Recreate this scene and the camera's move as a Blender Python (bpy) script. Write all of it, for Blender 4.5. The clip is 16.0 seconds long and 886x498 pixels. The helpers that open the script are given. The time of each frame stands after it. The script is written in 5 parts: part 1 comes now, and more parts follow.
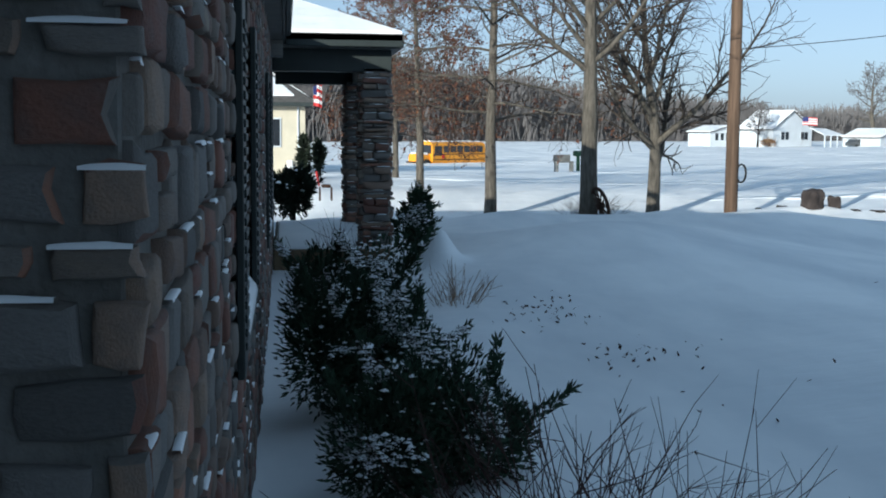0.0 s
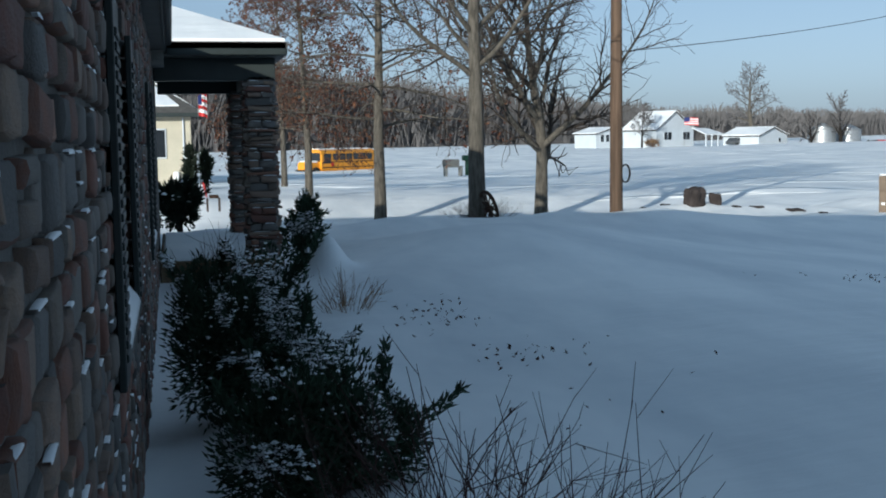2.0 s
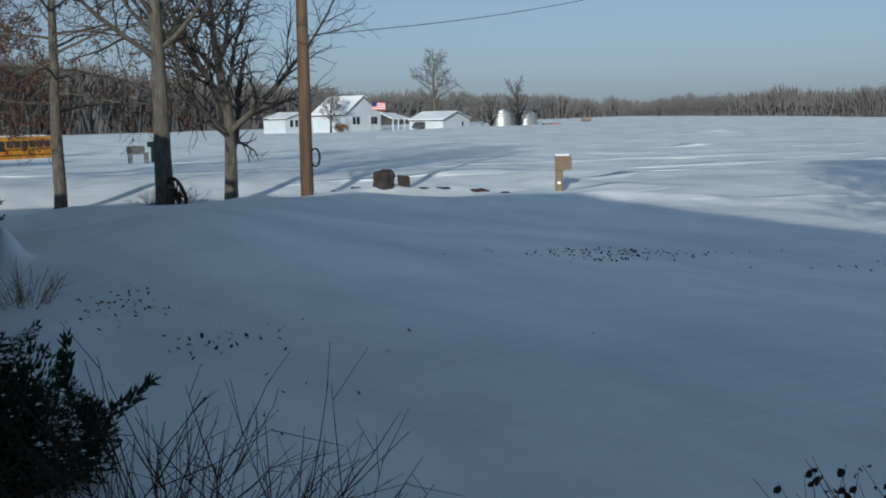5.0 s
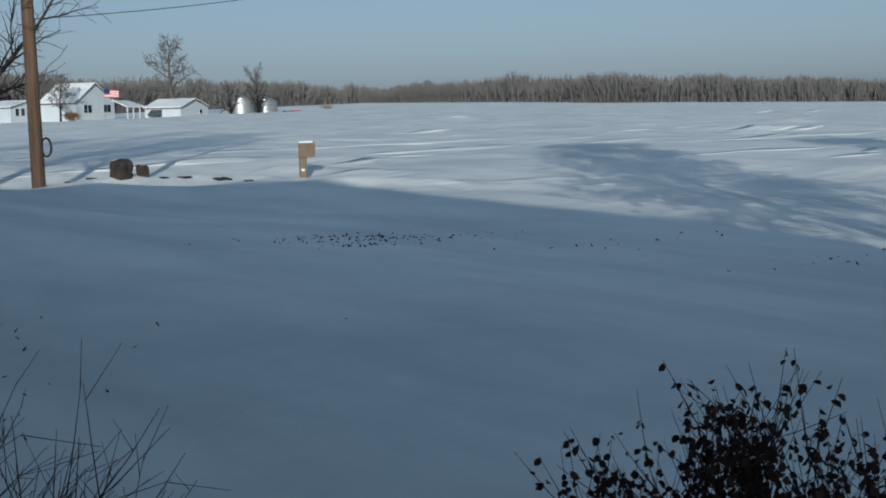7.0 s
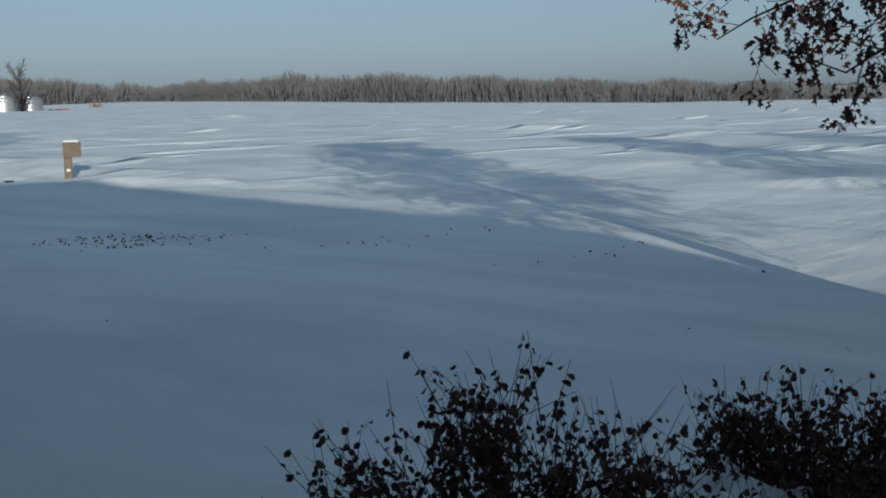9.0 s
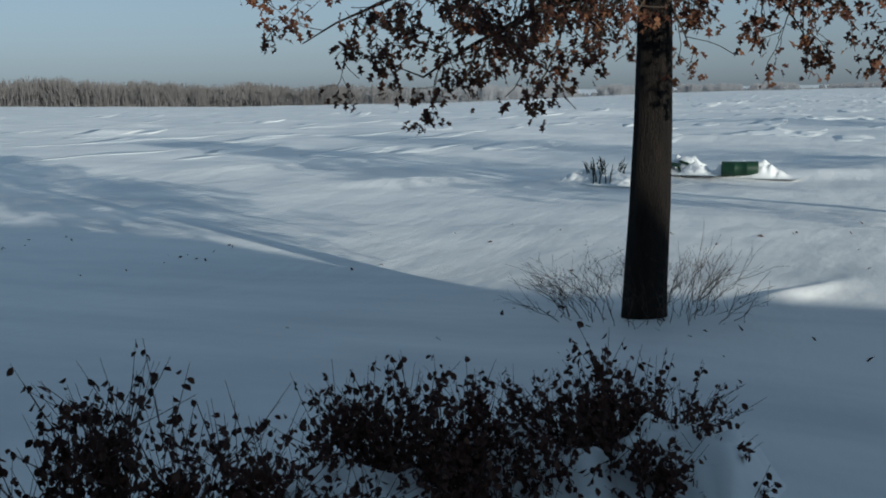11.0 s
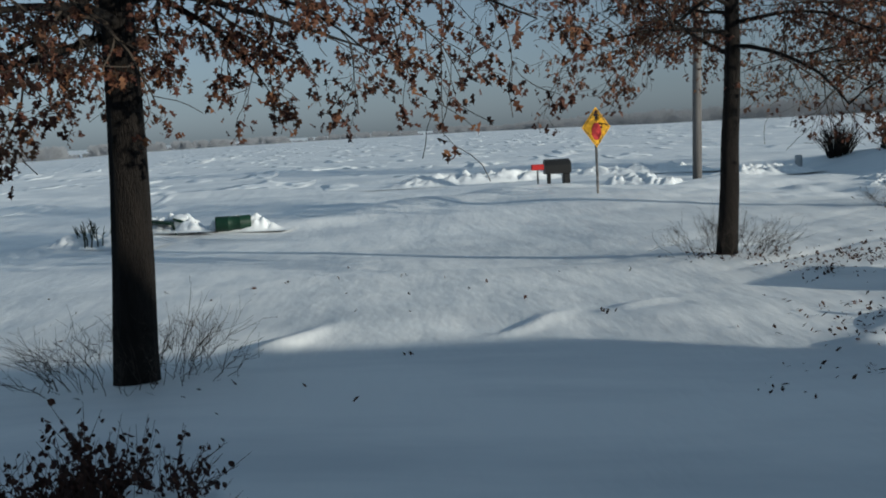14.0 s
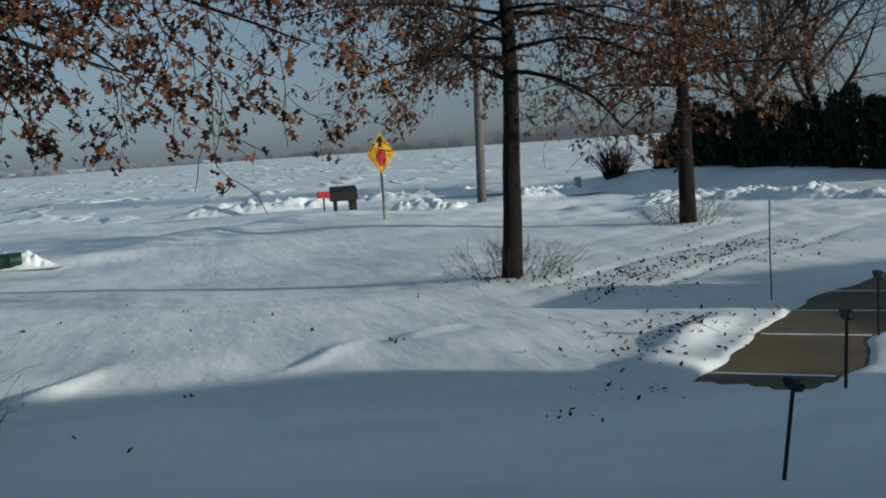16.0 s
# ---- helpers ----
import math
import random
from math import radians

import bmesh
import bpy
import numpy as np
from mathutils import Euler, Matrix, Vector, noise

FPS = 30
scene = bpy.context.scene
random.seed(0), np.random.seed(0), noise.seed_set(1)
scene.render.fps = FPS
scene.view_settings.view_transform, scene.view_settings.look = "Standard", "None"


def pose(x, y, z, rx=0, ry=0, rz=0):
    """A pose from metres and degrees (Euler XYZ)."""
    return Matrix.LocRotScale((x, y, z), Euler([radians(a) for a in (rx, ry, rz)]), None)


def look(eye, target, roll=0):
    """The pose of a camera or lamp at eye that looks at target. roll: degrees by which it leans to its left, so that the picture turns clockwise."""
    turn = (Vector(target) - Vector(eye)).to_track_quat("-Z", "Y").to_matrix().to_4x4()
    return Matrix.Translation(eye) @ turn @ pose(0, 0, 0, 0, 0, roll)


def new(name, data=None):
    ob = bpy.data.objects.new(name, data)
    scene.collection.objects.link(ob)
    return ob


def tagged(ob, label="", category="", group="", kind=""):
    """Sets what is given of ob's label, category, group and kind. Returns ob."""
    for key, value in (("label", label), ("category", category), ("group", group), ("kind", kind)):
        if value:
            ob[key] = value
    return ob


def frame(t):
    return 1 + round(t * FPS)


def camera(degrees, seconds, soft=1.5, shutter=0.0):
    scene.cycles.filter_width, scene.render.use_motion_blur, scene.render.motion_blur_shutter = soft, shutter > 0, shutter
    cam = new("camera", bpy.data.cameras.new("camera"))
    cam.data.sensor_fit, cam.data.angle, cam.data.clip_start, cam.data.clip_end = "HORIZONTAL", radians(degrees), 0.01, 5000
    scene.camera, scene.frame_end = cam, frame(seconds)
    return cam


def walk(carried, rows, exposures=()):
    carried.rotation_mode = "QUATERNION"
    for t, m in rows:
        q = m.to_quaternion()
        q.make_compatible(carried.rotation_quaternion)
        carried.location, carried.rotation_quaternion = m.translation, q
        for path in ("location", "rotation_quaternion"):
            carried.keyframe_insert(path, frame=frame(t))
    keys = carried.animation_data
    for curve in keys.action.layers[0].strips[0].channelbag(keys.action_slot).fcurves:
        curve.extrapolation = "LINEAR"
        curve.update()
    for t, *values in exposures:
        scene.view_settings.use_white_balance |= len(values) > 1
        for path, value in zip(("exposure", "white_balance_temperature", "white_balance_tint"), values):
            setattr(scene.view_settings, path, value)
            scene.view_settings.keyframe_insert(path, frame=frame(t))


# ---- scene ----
cam = camera(40.56, 16.0, soft=1.9)
# seconds, x, y, z, yaw, pitch, roll
PATH = [
    (0, -0.000, 0.000, 2.150, -7.47, -5.54, -0.42), (0.5, 0.001, -0.001, 2.153, -5.25, -5.69, -0.80),
    (1, 0.008, -0.019, 2.156, -7.19, -5.75, -0.23), (1.5, 0.020, -0.041, 2.158, -10.10, -5.62, 0.30),
    (2, 0.042, -0.038, 2.137, -12.73, -5.25, 0.85), (2.5, 0.063, -0.044, 2.130, -15.56, -5.31, 1.18),
    (3, 0.076, -0.027, 2.119, -17.31, -5.35, 1.59), (3.5, 0.080, -0.012, 2.105, -17.92, -5.41, 2.15),
    (4, 0.094, 0.007, 2.098, -19.13, -5.59, 2.56), (4.5, 0.111, 0.032, 2.090, -22.57, -5.91, 2.10),
    (5, 0.095, 0.078, 2.103, -27.43, -6.21, 1.22), (5.2, 0.080, 0.101, 2.108, -29.36, -6.35, 1.30),
    (7.3, 0.063, 0.136, 2.088, -41.18, -7.10, 1.60), (7.5, 0.081, 0.101, 2.080, -42.24, -7.09, 1.73),
    (8, 0.116, 0.033, 2.070, -44.76, -7.22, 1.88), (8.5, 0.127, -0.021, 2.072, -47.14, -7.36, 1.93),
    (9, 0.116, 0.010, 2.073, -50.21, -7.36, 1.15), (9.5, 0.092, 0.046, 2.076, -55.24, -6.99, 1.17),
    (9.7, 0.088, 0.055, 2.079, -58.60, -7.11, 1.45), (11.8, 0.017, 0.085, 2.055, -76.06, -6.82, -0.48),
    (12, 0.027, 0.069, 2.054, -78.45, -6.52, -0.79), (12.5, 0.064, 0.029, 2.052, -84.14, -6.14, -0.29),
    (13, 0.083, -0.010, 2.071, -88.51, -5.98, 1.42), (13.5, 0.104, -0.045, 2.069, -92.06, -5.85, 2.39),
    (14, 0.124, -0.068, 2.072, -93.79, -5.69, 3.05), (14.5, 0.144, -0.098, 2.077, -95.82, -5.59, 4.23),
    (15, 0.166, -0.125, 2.060, -97.41, -5.48, 4.81), (15.5, 0.198, -0.182, 2.067, -100.29, -5.55, 5.13),
    (16, 0.404, -0.176, 2.088, -103.92, -5.07, 4.01)]

walk(cam, [(t, pose(x, y, z, 90 + p, r, w)) for t, x, y, z, w, p, r in PATH],
     exposures=[(0, 0.78, 5850, 4), (0.7, 0.84, 5850, 4), (2, 0.45, 5850, 4), (3.5, 0.13, 5850, 4), (5.2, -0.02, 5850, 4), (7.3, -0.11, 5950, 3), (9.7, -0.04, 6020, 3), (11.8, 0.06, 6100, 3), (14, -0.04, 6130, 3), (16, -0.08, 6150, 3)])

# ---- world and sun ----
SUN_AZ, SUN_EL = 231.0, 12.5   # where the sun stands: degrees from +X towards +Y, and height
world = bpy.data.worlds.new("world")
scene.world = world
world.use_nodes = True
wn = world.node_tree.nodes
sky = wn.new("ShaderNodeTexSky")
sky.sky_type, sky.sun_disc = "NISHITA", False
sky.sun_elevation, sky.sun_rotation = radians(SUN_EL), radians(90 - SUN_AZ)
sky.air_density, sky.dust_density, sky.ozone_density = 1.0, 0.7, 1.6
wn["Background"].inputs["Strength"].default_value = 0.09
haze = wn.new("ShaderNodeHueSaturation")        # thin winter haze greys the sky
haze.inputs["Saturation"].default_value = 0.36
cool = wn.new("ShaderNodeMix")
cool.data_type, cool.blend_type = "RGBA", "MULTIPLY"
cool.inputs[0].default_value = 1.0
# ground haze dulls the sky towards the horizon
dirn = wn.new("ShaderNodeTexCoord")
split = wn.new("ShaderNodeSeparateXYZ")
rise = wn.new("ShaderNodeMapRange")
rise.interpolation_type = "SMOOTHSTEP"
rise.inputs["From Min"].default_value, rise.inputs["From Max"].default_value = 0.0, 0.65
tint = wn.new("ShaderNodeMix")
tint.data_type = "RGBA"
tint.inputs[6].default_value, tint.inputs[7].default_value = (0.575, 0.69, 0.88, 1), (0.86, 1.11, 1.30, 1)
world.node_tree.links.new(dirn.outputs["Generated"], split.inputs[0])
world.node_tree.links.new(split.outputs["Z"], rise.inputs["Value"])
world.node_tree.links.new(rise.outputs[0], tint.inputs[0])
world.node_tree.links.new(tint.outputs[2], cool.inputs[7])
world.node_tree.links.new(sky.outputs[0], haze.inputs["Color"])
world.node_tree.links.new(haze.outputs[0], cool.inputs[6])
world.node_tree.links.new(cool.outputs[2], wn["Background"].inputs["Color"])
sun_data = bpy.data.lights.new("sun", "SUN")
sun_data.energy, sun_data.angle, sun_data.color = 4.0, radians(0.5), (1.0, 0.91, 0.78)
sun = new("sun", sun_data)
a, e = radians(SUN_AZ), radians(SUN_EL)
sun.matrix_world = look((40 * math.cos(a), 40 * math.sin(a), 40 * math.tan(e)), (0, 0, 0))


# ---- materials ----
def material(name, base, rough=0.8, metal=0.0, vary=0.25, scale=8.0, bump=0.2, fine=6.0, second=None, island=0.0, random_ob=0.0, stretch=(1, 1, 1), spec=0.3, bump_dist=0.02, blot=1.0):
    """A surface with two scales of colour variation and a fine relief."""
    m = bpy.data.materials.new(name)
    m.use_nodes = True
    t = m.node_tree
    n, l = t.nodes, t.links
    b = n["Principled BSDF"]
    b.inputs["Roughness"].default_value, b.inputs["Metallic"].default_value = rough, metal
    b.inputs["Specular IOR Level"].default_value = spec
    co = n.new("ShaderNodeTexCoord")
    mp = n.new("ShaderNodeMapping")
    mp.inputs["Scale"].default_value = stretch
    l.new(co.outputs["Object"], mp.inputs["Vector"])
    big = n.new("ShaderNodeTexNoise")
    big.inputs["Scale"].default_value, big.inputs["Detail"].default_value = scale, 3
    small = n.new("ShaderNodeTexNoise")
    small.inputs["Scale"].default_value, small.inputs["Detail"].default_value = scale * fine, 4
    for q in (big, small):
        l.new(mp.outputs[0], q.inputs["Vector"])
    ramp = n.new("ShaderNodeMix")
    ramp.data_type = "RGBA"
    other = second if second else tuple(c * (1 - vary) for c in base)
    ramp.inputs[6].default_value, ramp.inputs[7].default_value = (*base, 1), (*other, 1)
    cr = n.new("ShaderNodeMapRange")
    cr.inputs["From Min"].default_value, cr.inputs["From Max"].default_value = 0.35, 0.65
    cr.inputs["To Max"].default_value = blot
    l.new(big.outputs["Fac"], cr.inputs["Value"])
    l.new(cr.outputs[0], ramp.inputs[0])
    hsv = n.new("ShaderNodeHueSaturation")
    l.new(ramp.outputs[2], hsv.inputs["Color"])
    mul = n.new("ShaderNodeMath")
    mul.operation = "MULTIPLY_ADD"
    mul.inputs[1].default_value, mul.inputs[2].default_value = vary * 1.2, 1 - vary * 0.6
    l.new(small.outputs["Fac"], mul.inputs[0])
    last = mul
    for amount, node, out in ((island, "ShaderNodeNewGeometry", "Random Per Island"), (random_ob, "ShaderNodeObjectInfo", "Random")):
        if amount:
            g = n.new(node)
            mr = n.new("ShaderNodeMapRange")
            mr.inputs["To Min"].default_value, mr.inputs["To Max"].default_value = 1 - amount, 1 + amount
            l.new(g.outputs[out], mr.inputs["Value"])
            mm = n.new("ShaderNodeMath")
            mm.operation = "MULTIPLY"
            l.new(last.outputs[0], mm.inputs[0])
            l.new(mr.outputs[0], mm.inputs[1])
            last = mm
            hr = n.new("ShaderNodeMath")
            hr.operation = "MULTIPLY_ADD"
            hr.inputs[1].default_value, hr.inputs[2].default_value = amount * 0.06, 0.5 - amount * 0.03
            l.new(g.outputs[out], hr.inputs[0])
            l.new(hr.outputs[0], hsv.inputs["Hue"])
    l.new(last.outputs[0], hsv.inputs["Value"])
    l.new(hsv.outputs[0], b.inputs["Base Color"])
    if bump:
        bp = n.new("ShaderNodeBump")
        bp.inputs["Strength"].default_value, bp.inputs["Distance"].default_value = bump, bump_dist
        l.new(small.outputs["Fac"], bp.inputs["Height"])
        l.new(bp.outputs[0], b.inputs["Normal"])
    return m


def stone_material():
    """Split fieldstone: grey, buff and rust blocks, each its own tint."""
    m = material("stone", (0.17, 0.16, 0.155), 0.85, vary=0.35, scale=2.2, bump=0.35, fine=7, random_ob=0.22, island=0.22, blot=0.4)
    t = m.node_tree
    n, l = t.nodes, t.links
    ramp = n.new("ShaderNodeValToRGB")
    ramp.color_ramp.interpolation = "CONSTANT"
    for i, (p, c) in enumerate(((0, (0.17, 0.155, 0.14)), (0.22, (0.21, 0.15, 0.115)), (0.42, (0.12, 0.115, 0.11)), (0.58, (0.21, 0.105, 0.075)), (0.78, (0.18, 0.15, 0.125)), (0.9, (0.16, 0.08, 0.06)))):
        el = ramp.color_ramp.elements[i] if i < 2 else ramp.color_ramp.elements.new(p)
        el.position, el.color = p, (*c, 1)
    oi, ge = n.new("ShaderNodeObjectInfo"), n.new("ShaderNodeNewGeometry")
    add = n.new("ShaderNodeMath")
    fr = n.new("ShaderNodeMath")
    fr.operation = "FRACT"
    l.new(oi.outputs["Random"], add.inputs[0])
    l.new(ge.outputs["Random Per Island"], add.inputs[1])
    l.new(add.outputs[0], fr.inputs[0])
    l.new(fr.outputs[0], ramp.inputs[0])
    mix = [q for q in n if q.bl_idname == "ShaderNodeMix"][0]
    l.new(ramp.outputs[0], mix.inputs[6])
    return m


def snow_material():
    m = bpy.data.materials.new("snow")
    m.use_nodes = True
    t = m.node_tree
    n, l = t.nodes, t.links
    b = n["Principled BSDF"]
    b.inputs["Roughness"].default_value, b.inputs["Specular IOR Level"].default_value = 0.55, 0.3
    co = n.new("ShaderNodeTexCoord")
    mp = n.new("ShaderNodeMapping")
    mp.inputs["Rotation"].default_value, mp.inputs["Scale"].default_value = (0, 0, radians(20)), (0.5, 1.6, 1)
    l.new(co.outputs["Object"], mp.inputs["Vector"])
    # wind crust and ripples
    n1, n2, n3 = (n.new("ShaderNodeTexNoise") for _ in range(3))
    for q, s, d in ((n1, 0.9, 4), (n2, 6.0, 4), (n3, 60.0, 3)):
        q.inputs["Scale"].default_value, q.inputs["Detail"].default_value = s, d
        l.new(mp.outputs[0], q.inputs["Vector"])
    mix = n.new("ShaderNodeMix")
    mix.data_type = "RGBA"
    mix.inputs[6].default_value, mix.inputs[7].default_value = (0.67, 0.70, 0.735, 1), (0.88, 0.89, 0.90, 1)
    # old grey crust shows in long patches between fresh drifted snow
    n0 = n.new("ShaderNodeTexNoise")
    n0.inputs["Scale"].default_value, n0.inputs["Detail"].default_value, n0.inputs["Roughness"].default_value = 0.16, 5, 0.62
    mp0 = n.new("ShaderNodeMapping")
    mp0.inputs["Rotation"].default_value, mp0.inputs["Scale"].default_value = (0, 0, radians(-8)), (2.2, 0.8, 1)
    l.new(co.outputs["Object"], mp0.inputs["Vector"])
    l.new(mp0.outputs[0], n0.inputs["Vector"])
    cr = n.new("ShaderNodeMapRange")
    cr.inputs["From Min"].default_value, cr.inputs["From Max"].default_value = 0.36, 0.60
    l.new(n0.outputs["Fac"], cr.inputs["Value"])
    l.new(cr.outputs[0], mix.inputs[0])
    # drift lenses on the open field, painted whiter as if facing the sun
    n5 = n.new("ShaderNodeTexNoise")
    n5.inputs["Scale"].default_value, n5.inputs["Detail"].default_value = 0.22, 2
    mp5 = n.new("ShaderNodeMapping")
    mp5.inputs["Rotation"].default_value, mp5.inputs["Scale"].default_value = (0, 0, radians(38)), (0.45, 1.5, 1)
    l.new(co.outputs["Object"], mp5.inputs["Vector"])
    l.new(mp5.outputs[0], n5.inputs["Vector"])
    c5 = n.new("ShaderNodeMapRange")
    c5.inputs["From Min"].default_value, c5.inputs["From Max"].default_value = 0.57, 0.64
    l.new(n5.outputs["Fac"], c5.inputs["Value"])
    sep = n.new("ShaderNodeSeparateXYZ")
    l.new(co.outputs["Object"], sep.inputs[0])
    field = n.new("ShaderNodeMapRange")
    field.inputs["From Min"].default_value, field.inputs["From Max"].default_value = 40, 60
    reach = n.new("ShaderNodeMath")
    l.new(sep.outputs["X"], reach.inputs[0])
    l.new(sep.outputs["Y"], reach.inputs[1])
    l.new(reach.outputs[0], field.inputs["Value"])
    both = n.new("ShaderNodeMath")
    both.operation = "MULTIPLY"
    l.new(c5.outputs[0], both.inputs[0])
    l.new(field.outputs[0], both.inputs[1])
    sun_lens = n.new("ShaderNodeMix")
    sun_lens.data_type = "RGBA"
    sun_lens.inputs[7].default_value = (0.96, 0.965, 0.97, 1)
    l.new(both.outputs[0], sun_lens.inputs[0])
    l.new(mix.outputs[2], sun_lens.inputs[6])
    l.new(sun_lens.outputs[2], b.inputs["Base Color"])
    prev = None
    for q, s, d in ((both, 0.9, 0.3), (n1, 0.25, 0.25), (n2, 0.2, 0.02), (n3, 0.25, 0.006)):
        bp = n.new("ShaderNodeBump")
        bp.inputs["Strength"].default_value, bp.inputs["Distance"].default_value = s, d
        l.new(q.outputs[0], bp.inputs["Height"])
        if prev:
            l.new(prev.outputs[0], bp.inputs["Normal"])
        prev = bp
    l.new(prev.outputs[0], b.inputs["Normal"])
    return m


SNOW = snow_material()
STONE = stone_material()
MORTAR = material("mortar", (0.17, 0.165, 0.155), 0.95, vary=0.3, scale=6, bump=0.5)
BARK = material("bark", (0.13, 0.115, 0.095), 0.95, vary=0.5, scale=6, bump=0.9, stretch=(2.5, 2.5, 0.5), bump_dist=0.03)
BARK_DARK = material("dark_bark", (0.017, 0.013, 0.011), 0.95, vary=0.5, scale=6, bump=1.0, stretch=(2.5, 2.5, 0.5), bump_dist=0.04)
TWIG = material("twig", (0.062, 0.048, 0.038), 0.9, vary=0.35, scale=3, bump=0)
TWIG_RED = material("reddish_twig", (0.07, 0.04, 0.035), 0.85, vary=0.35, scale=3, bump=0)
LEAF = material("dry_oak_leaf", (0.12, 0.048, 0.025), 0.75, vary=0.45, scale=2, bump=0, second=(0.055, 0.022, 0.015), island=0.45)
LEAF_ORANGE = material("orange_oak_leaf", (0.17, 0.08, 0.038), 0.75, vary=0.4, scale=2, bump=0, second=(0.13, 0.06, 0.03), island=0.4)
LEAF_DARK = material("dark_dry_leaf", (0.07, 0.028, 0.02), 0.8, vary=0.45, scale=2, bump=0, second=(0.035, 0.018, 0.014), island=0.4)
NEEDLE = material("yew_needle", (0.042, 0.075, 0.045), 0.7, vary=0.4, scale=5, bump=0, island=0.5)
HEDGE = material("hedge_leaf", (0.016, 0.025, 0.014), 0.7, vary=0.4, scale=3, bump=0, island=0.5)
STRAW = material("dry_grass", (0.24, 0.15, 0.09), 0.85, vary=0.3, scale=4, bump=0, island=0.3)
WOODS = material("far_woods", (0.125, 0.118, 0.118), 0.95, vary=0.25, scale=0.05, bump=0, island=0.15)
# same woods, with the haze of blowing snow painted into a paler colour
WOODS_HAZED = material("hazed_far_woods", (0.23, 0.24, 0.26), 0.95, vary=0.15, scale=0.03, bump=0, island=0.1)
POLE = material("pole_wood", (0.13, 0.085, 0.058), 0.9, vary=0.4, scale=3, bump=0.5, stretch=(4, 4, 0.25))
POLE_GREY = material("grey_pole_wood", (0.17, 0.16, 0.155), 0.9, vary=0.4, scale=3, bump=0.5, stretch=(4, 4, 0.25))
DARK_TRIM = material("dark_green_trim", (0.022, 0.03, 0.03), 0.5, vary=0.2, scale=4, bump=0.05)
SIDING = material("grey_siding", (0.2, 0.2, 0.19), 0.6, vary=0.15, scale=3, bump=0.05)
SOFFIT = material("soffit", (0.11, 0.11, 0.105), 0.6, vary=0.2, scale=3, bump=0.05)
CREAM = material("cream_stucco", (0.46, 0.42, 0.33), 0.85, vary=0.1, scale=1.5, bump=0.2)
WHITE = material("white_siding", (0.5, 0.54, 0.58), 0.65, vary=0.08, scale=0.7, bump=0.05)
SHINGLE = material("shingle", (0.1, 0.095, 0.09), 0.9, vary=0.3, scale=4, bump=0.3)
GLASS = material("window_glass", (0.02, 0.024, 0.03), 0.08, vary=0.1, scale=1, bump=0, spec=0.6)
BUS_YELLOW = material("bus_yellow", (0.72, 0.29, 0.015), 0.4, vary=0.1, scale=1, bump=0, spec=0.5)
BLACK = material("black_paint", (0.014, 0.014, 0.015), 0.5, vary=0.3, scale=5, bump=0.05)
RUBBER = material("rubber", (0.02, 0.02, 0.02), 0.85, vary=0.3, scale=5, bump=0.1)
STEEL = material("galvanised_steel", (0.42, 0.43, 0.44), 0.4, metal=0.7, vary=0.15, scale=2, bump=0.03)
RED = material("red_paint", (0.5, 0.025, 0.025), 0.5, vary=0.2, scale=4, bump=0.03)
SIGN_YELLOW = material("sign_yellow", (0.85, 0.42, 0.01), 0.45, vary=0.06, scale=3, bump=0)
GREEN_PLASTIC = material("green_plastic", (0.008, 0.035, 0.02), 0.5, vary=0.2, scale=3, bump=0.05)
TAN_PLASTIC = material("tan_plastic", (0.17, 0.125, 0.09), 0.7, vary=0.2, scale=8, bump=0.15)
CONCRETE = material("wet_concrete", (0.155, 0.115, 0.07), 0.65, vary=0.35, scale=1.2, bump=0.3, fine=12)
ROCK = material("fieldstone_boulder", (0.05, 0.04, 0.038), 0.9, vary=0.5, scale=4, bump=0.6)
RUST = material("rusty_iron", (0.055, 0.03, 0.02), 0.8, metal=0.3, vary=0.5, scale=9, bump=0.4)
FLAG_WHITE = material("flag_white", (0.7, 0.7, 0.7), 0.8, vary=0.05, scale=2, bump=0)
FLAG_BLUE = material("flag_blue", (0.02, 0.03, 0.12), 0.8, vary=0.05, scale=2, bump=0)
CAR_PAINT = material("grey_car_paint", (0.06, 0.065, 0.07), 0.3, vary=0.1, scale=1, bump=0, spec=0.6)


